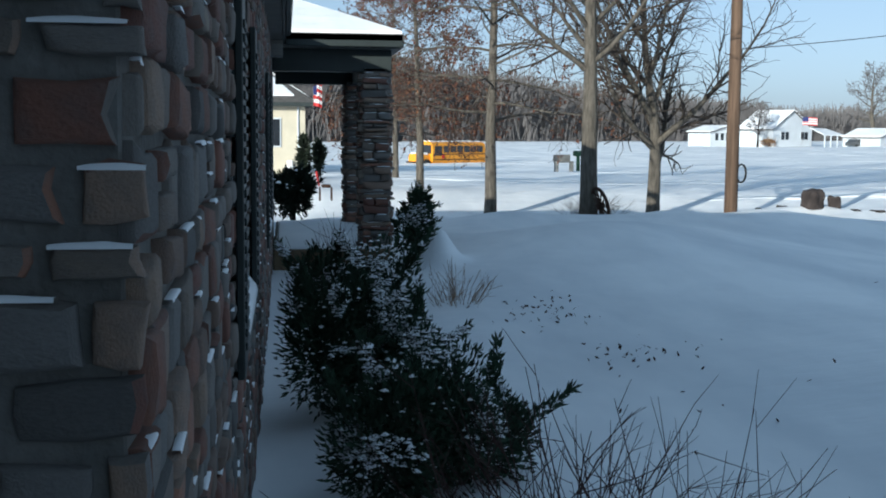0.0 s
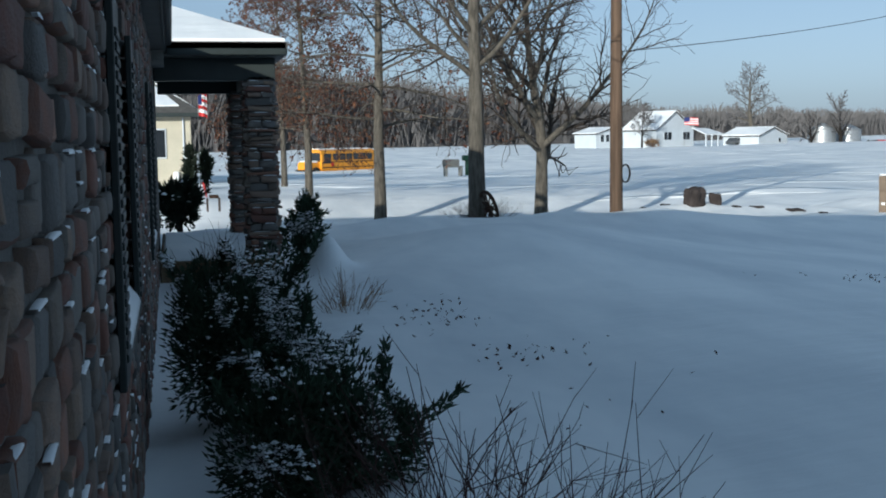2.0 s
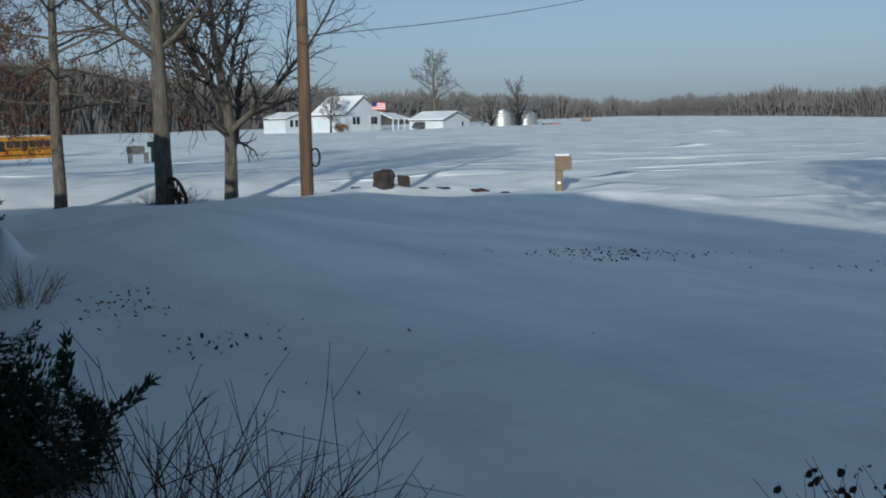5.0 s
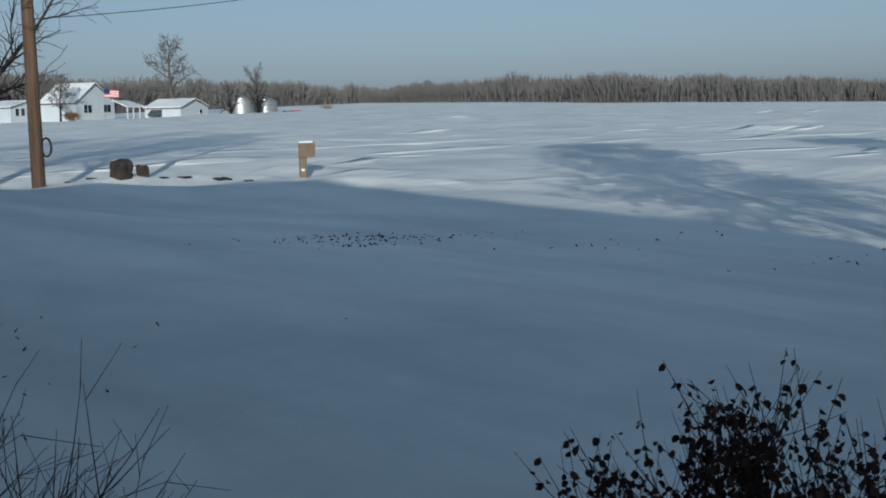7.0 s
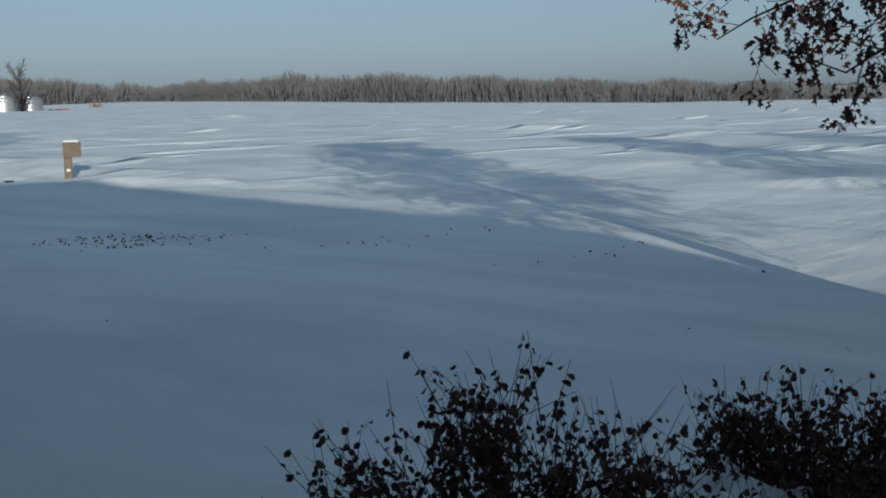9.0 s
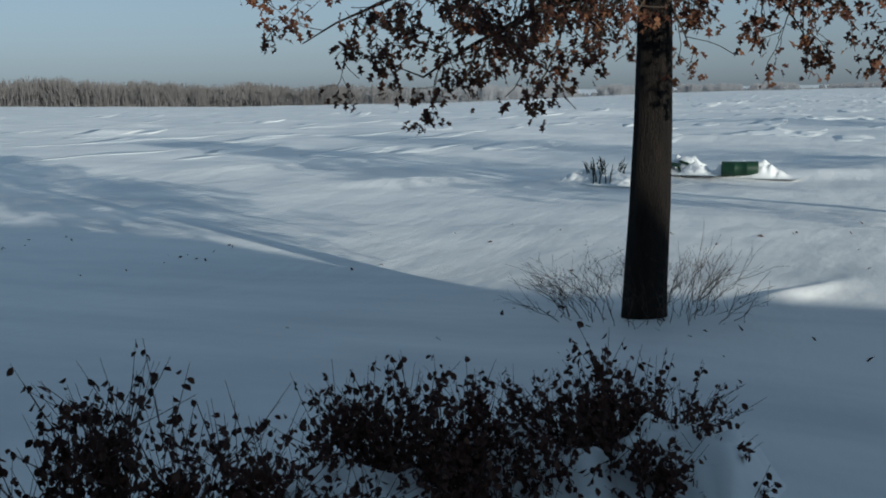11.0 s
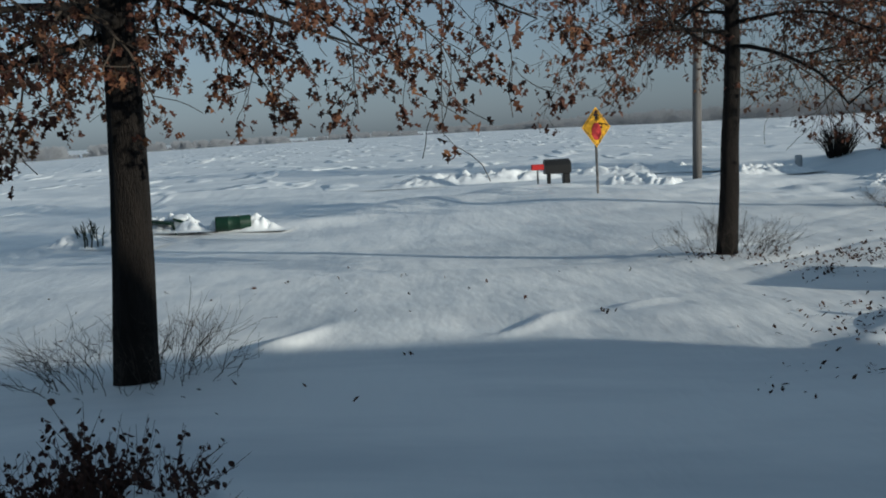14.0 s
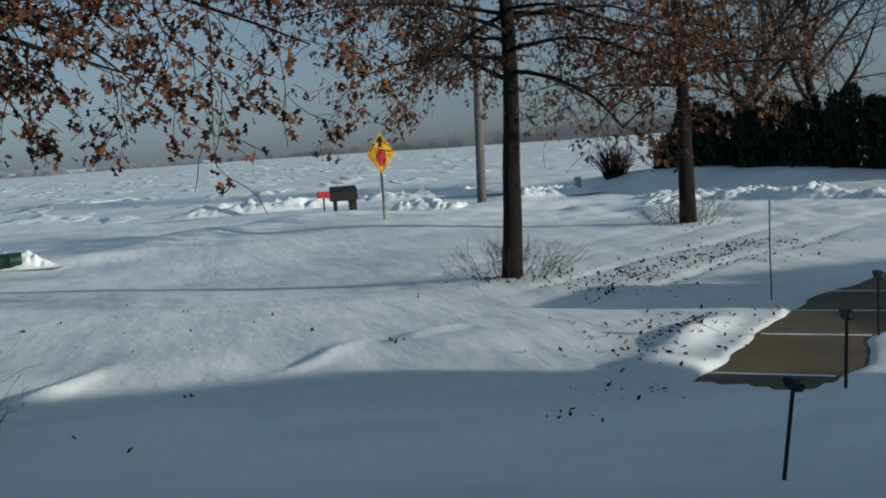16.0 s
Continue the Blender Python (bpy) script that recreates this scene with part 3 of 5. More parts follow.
def main_house():
    """The body of the house behind the camera: plain closing walls, eave and a snow-covered roof that shades the yard."""
    h = thing("house", (-4.5, 5, 0), "single-storey stone house with a snow-covered hip roof", "house")
    inv = Matrix.Translation((4.5, -5, 0))
    def p(name, shape, mat, label="", **k):
        return part(name, shape, mat, h, label, m=inv, **k)
    # walls: entry recess, back and sides
    p("wall", Shape().box((-2.1, -16.4, -0.4), (-1.9, Y0 + 0.2, 3.6)), SIDING, "grey siding wall of the entry recess")
    p("wall", Shape().box((-9.2, -22.7, -0.4), (-9.0, Y1, 3.6)), SIDING)
    p("wall", Shape().box((-9.0, Y1 - 0.2, -0.4), (WX - 0.26, Y1, 3.6)), SIDING)
    p("wall", Shape().box((-9.0, -22.7, -0.4), (-4.9, -22.5, 3.6)), SIDING)
    p("wall", Shape().box((-5.1, -22.5, -0.4), (-4.9, -16.2, 3.6)), SIDING)
    door = p("door", Shape().box((-1.9, -0.5, 0.62), (-1.85, 0.42, 2.68), 0.01), DARK_TRIM, "dark front door")
    part("door_handle", Shape().tube([(-1.84, 0.32, 1.6), (-1.79, 0.32, 1.6), (-1.79, 0.2, 1.6)], 0.012), STEEL, door)
    p("wall", Shape().box((-4.9, -16.4, -0.4), (-2.1, -16.2, 3.6)), SIDING)
    p("stoop", Shape().box((-1.9, -1.2, -0.3), (-0.3, Y0 - 0.06, 0.6), 0.02), CONCRETE, "concrete entry stoop")
    # roof planes: main block and the lower wing
    ez = 3.74
    x0, x1, xr = -9.6, 0.02, -4.8
    top0, top1 = (xr, -15.4, 7.0), (xr, 0.5, TOP)
    p("roof", roof_slab([(x1, 15, ez), (x1, 1.0, ez), (-2.5, -16.0, ez), top0, top1], 0.14), SHINGLE)
    p("roof", roof_slab([(x0, -16.6, ez), (x0, 15, ez), top1, top0], 0.14), SHINGLE)
    p("roof", roof_slab([(-2.5, -16.0, ez), (x0, -16.6, ez), top0], 0.14), SHINGLE)
    p("roof", roof_slab([(x0, 15, ez), (x1, 15, ez), top1], 0.14), SHINGLE)
    p("roof", roof_slab([(x0, 15, ez), (x0, Y1 + 0.5, ez), (x1, Y1 + 0.5, ez), (x1, 15, ez)], 0.14), SHINGLE)
    wz = WING
    p("roof", roof_slab([(-4.6, -14, ez), (-4.6, -22.8, ez), (-5.4, -22.8, wz), (-5.4, -14, wz)], 0.12), SHINGLE)
    p("roof", roof_slab([(-9.4, -22.8, ez), (-9.4, -14, ez), (-5.4, -14, wz), (-5.4, -22.8, wz)], 0.12), SHINGLE)
    p("gable", roof_slab([(-4.9, -22.6, 3.6), (-5.4, -22.6, wz - 0.15), (-9.2, -22.6, 3.6)], 0.02), SIDING)
    # front eave: soffit, fascia, gutter
    p("soffit", Shape().box((WX - 0.2, Y0 - 0.4, 3.56), (-0.03, 19.0, 3.6), 0.004), SOFFIT)
    p("fascia", Shape().box((-0.028, Y0 - 0.4, 3.55), (0.0, 19.45, 3.76), 0.004), DARK_TRIM)
    p("gutter", Shape().tube([(0.05, Y0 - 0.4, 3.7), (0.05, 19.4, 3.7)], 0.055, 8), DARK_TRIM)
    ret = p("eave_return", Shape().box((-0.42, 18.95, 3.32), (-0.03, 19.5, 3.6), 0.006), SIDING, "boxed eave return of grey siding")
    for i in range(3):
        part("board", Shape().box((-0.43, 18.93, 3.33 + i * 0.09), (-0.025, 18.952, 3.405 + i * 0.09), 0.005), SIDING, ret)
    part("roof_snow", roof_slab([(x1 - 0.1, 14.8, ez + 0.1), (x1 - 0.1, 1.1, ez + 0.1), (-2.6, -15.8, ez + 0.1), (xr, -15.4, 7.1), (xr, 0.5, TOP + 0.1)], 0.09), SNOW, h, "snow lying on the roof", m=inv)


TOP, WING = 7.85, 6.0
main_house()


def garage():
    """Hip-roofed garage beyond the end of the house; its roof shades the walk."""
    g = thing("garage", (-2.5, -28, 0), "hip-roofed garage with snow on its roof", "garage")
    part("wall", Shape().box((-3.4, -8.0, -0.4), (3.4, 6.0, 3.2)), SIDING, g)
    a0, a1 = (0, -1.5, 6.3), (0, -7.0, 6.3)
    c = [(4.0, 6.7, 3.4), (-4.0, 6.7, 3.4), (-4.0, -8.6, 3.4), (4.0, -8.6, 3.4)]
    e = (0, 6.7, 4.1)
    for q in ([c[0], e, a0], [e, c[1], a0], [c[1], c[2], a1, a0], [c[2], c[3], a1], [c[3], c[0], a0, a1]):
        part("roof", roof_slab(q, 0.14), SHINGLE, g)
    d = part("garage_door", Shape().box((3.4, -6.0, -0.2), (3.45, -1.2, 2.15), 0.01), WHITE, g)
    for i in range(4):
        part("panel", Shape().box((3.45, -5.9, -0.1 + i * 0.56), (3.475, -1.3, 0.40 + i * 0.56), 0.01), WHITE, d)


garage()


def porch():
    """The far porch: slab, two stone columns, beam, hip roof under snow."""
    p = thing("porch", (0.8, 23, 0.6), "stone-columned porch with a snow-covered hip roof", "porch")
    inv = Matrix.Translation((-0.8, -23, -0.6))
    def q(name, shape, mat, label="", **k):
        return part(name, shape, mat, p, label, m=inv, **k)
    q("porch_floor", Shape().box((WX + 0.05, 19.7, -0.3), (1.8, 26.1, 0.22), 0.02), CONCRETE, "concrete porch slab dusted with snow")
    q("floor_snow", Shape().box((WX + 0.1, 19.85, 0.18), (1.76, 26, 0.25), 0.03), SNOW, "thin snow on the slab")
    for y in (19.95, 25.4):
        c = q("column", Shape().box((1.29, y, 0.15), (1.69, y + 0.4, 3.2), 0.01), MORTAR, "square column of stacked ledgestone")
        for face in range(4):
            m = pose(1.49, y + 0.2, 0, 0, 0, 90 * face) @ pose(0, -0.2, 0)
            r = random.Random(face + int(y))
            cells, z = [], 0.24
            while z < 3.12:
                hh = min(r.choice((0.06, 0.08, 0.1, 0.13)), 3.14 - z)
                cut = r.uniform(-0.1, 0.1)
                w = r.uniform(0.0, 0.035)
                if r.random() < 0.5:
                    cells.append((0, z + hh / 2, 0.46 + w, hh))
                else:
                    cells += [((-0.23 + cut) / 2, z + hh / 2, 0.23 + cut, hh), ((cut + 0.23) / 2, z + hh / 2, 0.23 - cut + w, hh)]
                z += hh
            lay_stones(c, cells, m, lambda u, z: y < 21 and face in (0, 3), joint=0.014, proud=0.085, seed=face + 20, caps=0.7)
    q("beam", Shape().box((WX + 0.05, 19.95, 3.14), (1.75, 20.3, 3.5), 0.01), DARK_TRIM, "dark porch beam")
    q("beam", Shape().box((1.4, 20.3, 3.14), (1.75, 25.9, 3.5), 0.01), DARK_TRIM)
    q("beam", Shape().box((WX + 0.05, 25.45, 3.14), (1.4, 25.85, 3.5), 0.01), DARK_TRIM)
    q("soffit", Shape().box((WX + 0.05, 19.6, 3.5), (1.86, 26.2, 3.55), 0.006), SOFFIT)
    q("fascia", Shape().box((0.02, 19.5, 3.52), (1.9, 19.58, 3.72), 0.006), DARK_TRIM, "dark fascia and gutter")
    q("fascia", Shape().box((1.86, 19.58, 3.52), (1.92, 26.2, 3.72), 0.006), DARK_TRIM)
    a, b, c, d = (-1.5, 19.5, 3.72), (1.92, 19.5, 3.72), (1.92, 26.3, 3.72), (-1.5, 26.3, 3.72)
    rx, ry0, ry1, rz = -0.9, 22.2, 23.6, 4.75
    q("roof", roof_slab([a, b, (rx, ry0, rz)], 0.1), SHINGLE)
    q("roof", roof_slab([b, c, (rx, ry1, rz), (rx, ry0, rz)], 0.1), SHINGLE)
    up = lambda t, k=0.06: (t[0], t[1], t[2] + k)
    q("roof_snow", roof_slab([up((-1.5, 19.53, 3.72)), up((1.88, 19.53, 3.72)), up((rx, ry0, rz), 0.12)], 0.07), SNOW, "snow blanket on the porch roof")
    q("roof_snow", roof_slab([up((1.89, 19.6, 3.72)), up((1.89, 26.2, 3.72)), up((rx, ry1, rz), 0.12), up((rx, ry0, rz), 0.12)], 0.07), SNOW)


porch()


# ---- trees and shrubs ----
def grow(r, start, way, length, radius, level, out, p):
    """One branch with its children, as polylines with radii, into out[level]."""
    n = p["segs"][level]
    pts, rad = [Vector(start)], [radius]
    d = Vector(way).normalized()
    for i in range(n):
        wob = p["wobble"][level]
        d = (d + Vector((r.gauss(0, wob), r.gauss(0, wob), r.gauss(0, wob) + p["lift"][level])) * (1.0 / 1)).normalized()
        if level and pts[-1].z < p.get("low", 0) - (0.5 if level > 1 else 0) and d.z < 0.1:
            d = Vector((d.x, d.y, abs(d.z) * 0.3 + 0.1)).normalized()
        pts.append(pts[-1] + d * (length / n))
        rad.append(max(radius * (1 - (i + 1) / n * (1 - p["taper"][level])), p["thin"]))
    out[level].append((pts, rad))
    if level + 1 >= len(p["segs"]):
        return
    kids = p["kids"][level]
    lo = p["from"][level]
    for k in range(kids):
        f = lo + (1 - lo) * (k + r.random()) / kids
        i = min(int(f * n), n - 1)
        q = pts[i].lerp(pts[i + 1], f * n - i)
        ax = (pts[i + 1] - pts[i]).normalized()
        side = ax.orthogonal().normalized()
        side = Matrix.Rotation(2.4 * k + r.uniform(-0.5, 0.5), 3, ax) @ side
        an = radians(p["angle"][level](f) + r.uniform(-10, 10))
        w = ax * math.cos(an) + side * math.sin(an)
        ln = length * p["ratio"][level](f) * r.uniform(0.75, 1.2)
        rr = min(rad[i] * p["thick"][level], rad[min(i + 1, n)] * 0.9)
        grow(r, q, w, ln, rr, level + 1, out, p)


def leaf_shape(s, at, size, r, lobes=True):
    """A curled lobed leaf of six triangles, hanging."""
    m = Matrix.LocRotScale(at, Euler((r.uniform(-1.2, 1.2) + 3.14, r.uniform(-0.8, 0.8), r.uniform(0, 6.28))), (size * r.uniform(0.7, 1.2),) * 3)
    if lobes:
        v = [(0, 0, 0), (0.28, 0.06, 0.25), (0.10, 0.0, 0.42), (0.34, 0.1, 0.66), (0.08, -0.05, 0.72), (0, -0.08, 1.0), (-0.08, -0.05, 0.72), (-0.34, 0.1, 0.66), (-0.10, 0, 0.42), (-0.28, 0.06, 0.25)]
        f = [(0, 1, 2, 8, 9), (2, 3, 4, 6, 7, 8), (4, 5, 6)]
    else:
        v = [(0, 0, 0), (0.3, 0.12, 0.28), (0.34, 0.16, 0.66), (0, -0.04, 1), (-0.34, 0.16, 0.66), (-0.3, 0.12, 0.28)]
        f = [(0, 1, 2, 3), (0, 3, 4, 5)]
    s.add(v, f, m)


def tree(name, at, seed, p, bark, twig, label, leaves=0, leaf_mat=None, leaf_size=0.09, leaf_low=0.0, turn=0, group="", trunk_lean=(0, 0), leaf_fine=False, per=(1, 2, 3, 3), extra=()):
    r = random.Random(seed)
    t = thing(name, at, label, "tree", group, turn)
    out = [[] for _ in p["segs"]]
    grow(r, (0, 0, -0.4), (trunk_lean[0], trunk_lean[1], 1), p["height"], p["radius"], 0, out, p)
    for zs, tip in extra:
        st = Vector((0, trunk_lean[1] * zs, zs))
        way = Vector(tip) - st
        grow(r, st, way + Vector((0, 0, 0.35)), way.length * 0.88, 0.04, 1, out, dict(p, lift=[0, -0.045, -0.02, -0.02], kids=[0, 8, 5]))
    tr = Shape()
    pts, rad = out[0][0]
    # root flare
    rad = list(rad)
    fl = [pts[0], pts[0].lerp(pts[1], 0.3), pts[0].lerp(pts[1], 0.6)] + pts[1:]
    rf = [rad[0] * 1.35, rad[0] * 1.12, rad[0]] + rad[1:]
    tr.tube(fl, rf, 12)
    part("trunk", tr, bark, t, smooth=True)
    for pts, rad in out[1]:
        part("limb", Shape().tube(pts, rad, 6, False), bark, t, smooth=True)
    fine = Shape()
    for lv in range(2, len(out)):
        for pts, rad in out[lv]:
            fine.tube(pts, rad, 4 if lv == 2 else 3, False)
    part("crown", fine, twig, t, "fine bare twigs" if not leaves else "fine twigs")
    if leaves:
        lf = Shape()
        tips = [(pts[i], i / (len(pts) - 1)) for pts, rad in out[-1] for i in range(1, len(pts))]
        tips += [(pts[-1], 1) for pts, rad in out[-2]]
        for q, f in tips:
            if q.z < leaf_low or r.random() > leaves:
                continue
            for _ in range(r.choice(per)):
                leaf_shape(lf, q + Vector((r.gauss(0, 0.05), r.gauss(0, 0.05), r.gauss(-0.03, 0.04))), leaf_size, r, not leaf_fine)
        part("leaves", lf, leaf_mat, t, "curled brown leaves still hanging")
    return t


const = lambda v: (lambda f: v)
OAK = dict(low=2.1, height=9.5, radius=0.2, segs=[14, 10, 7, 4], wobble=[0.02, 0.07, 0.15, 0.22], lift=[0.0, -0.032, -0.02, -0.03], taper=[0.12, 0.12, 0.25, 0.5], thin=0.0035,
           kids=[52, 15, 6], **{"from": [0.36, 0.2, 0.12]}, angle=[lambda f: 98 - 54 * f, lambda f: 48, lambda f: 45], ratio=[lambda f: 0.46 - 0.26 * f, lambda f: 0.42 - 0.2 * f, const(0.42)], thick=[0.32, 0.5, 0.6])
FAR_OAK = dict(OAK, low=0.5, height=12, radius=0.17, kids=[44, 11, 6], ratio=[lambda f: 0.40 - 0.24 * f, lambda f: 0.44 - 0.2 * f, const(0.45)], thin=0.007, **{"from": [0.24, 0.2, 0.15]})
BARE = dict(height=12.5, radius=0.24, segs=[14, 10, 7, 5], wobble=[0.03, 0.09, 0.14, 0.2], lift=[0.0, 0.015, 0.0, 0.0], taper=[0.12, 0.15, 0.3, 0.5], thin=0.007,
            kids=[28, 15, 8], **{"from": [0.28, 0.15, 0.1]}, angle=[lambda f: 68 - 25 * f, const(46), const(46)], ratio=[lambda f: 0.52 - 0.28 * f, lambda f: 0.45 - 0.2 * f, const(0.45)], thick=[0.42, 0.5, 0.6])
SPREAD = dict(height=7.5, radius=0.21, segs=[12, 10, 8, 5], wobble=[0.05, 0.07, 0.13, 0.18], lift=[0.0, 0.05, 0.02, 0.0], taper=[0.12, 0.12, 0.3, 0.5], thin=0.007,
              kids=[17, 17, 9], **{"from": [0.19, 0.12, 0.1]}, angle=[lambda f: 56 - 26 * f, const(45), const(45)], ratio=[lambda f: 0.74 - 0.34 * f, lambda f: 0.42 - 0.2 * f, const(0.42)], thick=[0.62, 0.5, 0.6])
z = floor_z
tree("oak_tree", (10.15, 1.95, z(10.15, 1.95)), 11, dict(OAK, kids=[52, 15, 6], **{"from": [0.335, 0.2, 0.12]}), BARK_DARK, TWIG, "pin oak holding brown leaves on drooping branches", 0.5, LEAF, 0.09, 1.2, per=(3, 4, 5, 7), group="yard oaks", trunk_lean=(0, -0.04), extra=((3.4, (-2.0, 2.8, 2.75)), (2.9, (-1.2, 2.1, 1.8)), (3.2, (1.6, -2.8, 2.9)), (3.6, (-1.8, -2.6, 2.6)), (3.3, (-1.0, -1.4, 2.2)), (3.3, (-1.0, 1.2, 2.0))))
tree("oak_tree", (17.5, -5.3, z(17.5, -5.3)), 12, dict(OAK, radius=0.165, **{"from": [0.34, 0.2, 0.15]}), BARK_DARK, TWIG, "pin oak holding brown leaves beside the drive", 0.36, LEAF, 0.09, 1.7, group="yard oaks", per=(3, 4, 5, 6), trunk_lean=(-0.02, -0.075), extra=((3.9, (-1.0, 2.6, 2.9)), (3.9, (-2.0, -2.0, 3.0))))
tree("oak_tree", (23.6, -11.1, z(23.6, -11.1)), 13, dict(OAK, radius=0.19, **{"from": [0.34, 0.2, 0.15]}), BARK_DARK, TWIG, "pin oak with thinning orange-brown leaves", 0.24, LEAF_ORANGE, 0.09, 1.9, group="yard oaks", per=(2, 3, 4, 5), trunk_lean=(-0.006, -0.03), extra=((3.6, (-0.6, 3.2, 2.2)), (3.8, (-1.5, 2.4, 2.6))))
tree("oak_tree", (6.85, 39.9, z(6.85, 39.9)), 14, dict(FAR_OAK, height=14.5, radius=0.215, low=1.2), BARK, TWIG, "tall oak, mostly bare, a few brown leaves low", 0.16, LEAF, 0.11, 1.0, leaf_fine=True, group="row of trees")
tree("oak_tree", (5.2, 46.5, -0.1), 15, dict(FAR_OAK, height=11), BARK, TWIG, "oak with low brown leaves", 0.45, LEAF, 0.08, 0.8, leaf_fine=True, per=(2, 3, 4), group="row of trees")
tree("oak_tree", (5.4, 59, -0.2), 16, dict(FAR_OAK, height=11, kids=[30, 8, 4]), BARK, TWIG, "oak with low brown leaves", 0.45, LEAF, 0.09, 0.8, leaf_fine=True, per=(2, 3, 4), group="row of trees")
tree("bare_tree", (7.6, 29.6, 0.05), 21, BARE, BARK, TWIG, "tall bare tree with an old wheel leaning on it")
tree("bare_tree", (12.4, 39.5, z(12.4, 39.5)), 22, dict(SPREAD, height=9.4, radius=0.25, low=1.9, lift=[0.0, 0.07, 0.03, 0.01]), BARK, TWIG, "spreading bare tree that forks low", trunk_lean=(-0.02, 0.0))


def needle_bush(name, at, size, seed, mat, label, count, sprig=0.16, snow=0.2, lobes=9, group="", flat=1.0):
    """A dense evergreen: a twiggy body of many short sprigs with ragged lobes; snow lodged on some."""
    r = random.Random(seed)
    b = thing(name, at, label, "bush", group)
    sx, sy, sz = size
    blobs = [(Vector((r.uniform(-0.62, 0.62) * sx, r.uniform(-0.62, 0.62) * sy, sz * r.uniform(0.3, 0.72))), r.uniform(0.32, 0.5)) for _ in range(lobes)]
    blobs = [(Vector((c.x * (1.35 - 1.1 * c.z / sz), c.y * (1.35 - 1.1 * c.z / sz), c.z)), q) for c, q in blobs]
    blobs.append((Vector((0, 0, sz * 0.42)), 0.58))
    lf, sn = Shape(), Shape()
    for i in range(14):
        c, q = blobs[i % len(blobs)]
        part("stem", Shape().tube([(r.uniform(-0.1, 0.1), r.uniform(-0.1, 0.1), -0.1), c * 0.5 + Vector((r.gauss(0, 0.05), r.gauss(0, 0.05), 0)), c], [0.02, 0.015, 0.006], 5), TWIG, b)
    arms = []
    for i in range(26):
        c, q = blobs[r.randrange(len(blobs))]
        n = Vector((r.gauss(0, 1), r.gauss(0, 1), abs(r.gauss(0.2, 0.7)))).normalized()
        arms.append((c + Vector((n.x * sx * q, n.y * sy * q, n.z * sz * q * 0.8)) * 0.8, n, r.uniform(0.15, 0.38) * min(sx, sy) / 0.6))
    for i in range(count):
        c, q = blobs[r.randrange(len(blobs))]
        n = Vector((r.gauss(0, 1), r.gauss(0, 1), r.gauss(0.25, 1))).normalized()
        if i % 5 == 0:
            c, n2, ln = arms[r.randrange(len(arms))]
            f = r.random()
            c = c + n2 * ln * f + Vector((0, 0, 0.06 * f * f)) + n * 0.045 * (1 - 0.7 * f)
            n = (n * 0.6 + n2).normalized()
            q = 0
        e = c + Vector((n.x * sx * q, n.y * sy * q, n.z * sz * q * 0.85)) * r.uniform(0.55, 1.0)
        if e.z < 0.02:
            continue
        d = (n + Vector((r.gauss(0, 0.35), r.gauss(0, 0.35), 0.45 + r.gauss(0, 0.3)))).normalized()
        ln = sprig * r.uniform(0.6, 1.5)
        s1 = d.orthogonal().normalized()
        s1 = Matrix.Rotation(r.uniform(0, 6.28), 3, d) @ s1
        s2 = d.cross(s1)
        w = ln * 0.14
        k = len(lf.v)
        for s in (s1, s2):
            k = len(lf.v)
            lf.v += [tuple(e), tuple(e + d * ln * 0.35 + s * w), tuple(e + d * ln), tuple(e + d * ln * 0.35 - s * w)]
            lf.f.append((k, k + 1, k + 2, k + 3))
        if n.z > -0.1 and r.random() < snow * (0.04 + 1.5 * (noise.noise(e * 3.6 + Vector((seed, 0, 0))) > 0.2)):
            h = e + d * ln * 0.45
            ss = ln * r.uniform(0.2, 0.55)
            sn.add([(-ss, 0, 0), (0, -ss * 0.7, 0.0), (ss, 0, 0), (0, ss * 0.8, 0), (0, 0, ss * 0.55)], [(0, 1, 4), (1, 2, 4), (2, 3, 4), (3, 0, 4), (3, 2, 1, 0)], Matrix.Translation(h) @ Matrix.Rotation(r.uniform(0, 6.28), 4, "Z"))
    part("foliage", lf, mat, b)
    if sn.v:
        part("snow_fleck", sn, SNOW, b, "snow lodged among the sprigs", kind="stuff")
    return b


needle_bush("yew_bush", (0.88, 7.0, -0.1), (0.74, 0.6, 0.9), 31, NEEDLE, "dark green yew bush flecked with blown snow beside the wall", 20000, 0.05, 0.5, 16, "yews")
needle_bush("yew_bush", (0.6, 9.5, -0.1), (0.72, 0.65, 1.3), 32, NEEDLE, "broad dark yew bush flecked with snow against the house", 22000, 0.055, 0.6, 16, "yews")
needle_bush("yew_bush", (1.98, 18.2, 0.12), (0.36, 0.4, 1.2), 33, NEEDLE, "small upright yew at the porch corner, half drifted over", 6000, 0.065, 0.35, 8, "yews")
needle_bush("yew_bush", (0.2, 31.0, -0.05), (0.75, 0.9, 1.15), 34, HEDGE, "rounded dark evergreen bush beyond the porch", 3500, 0.16, 0.05, 7)


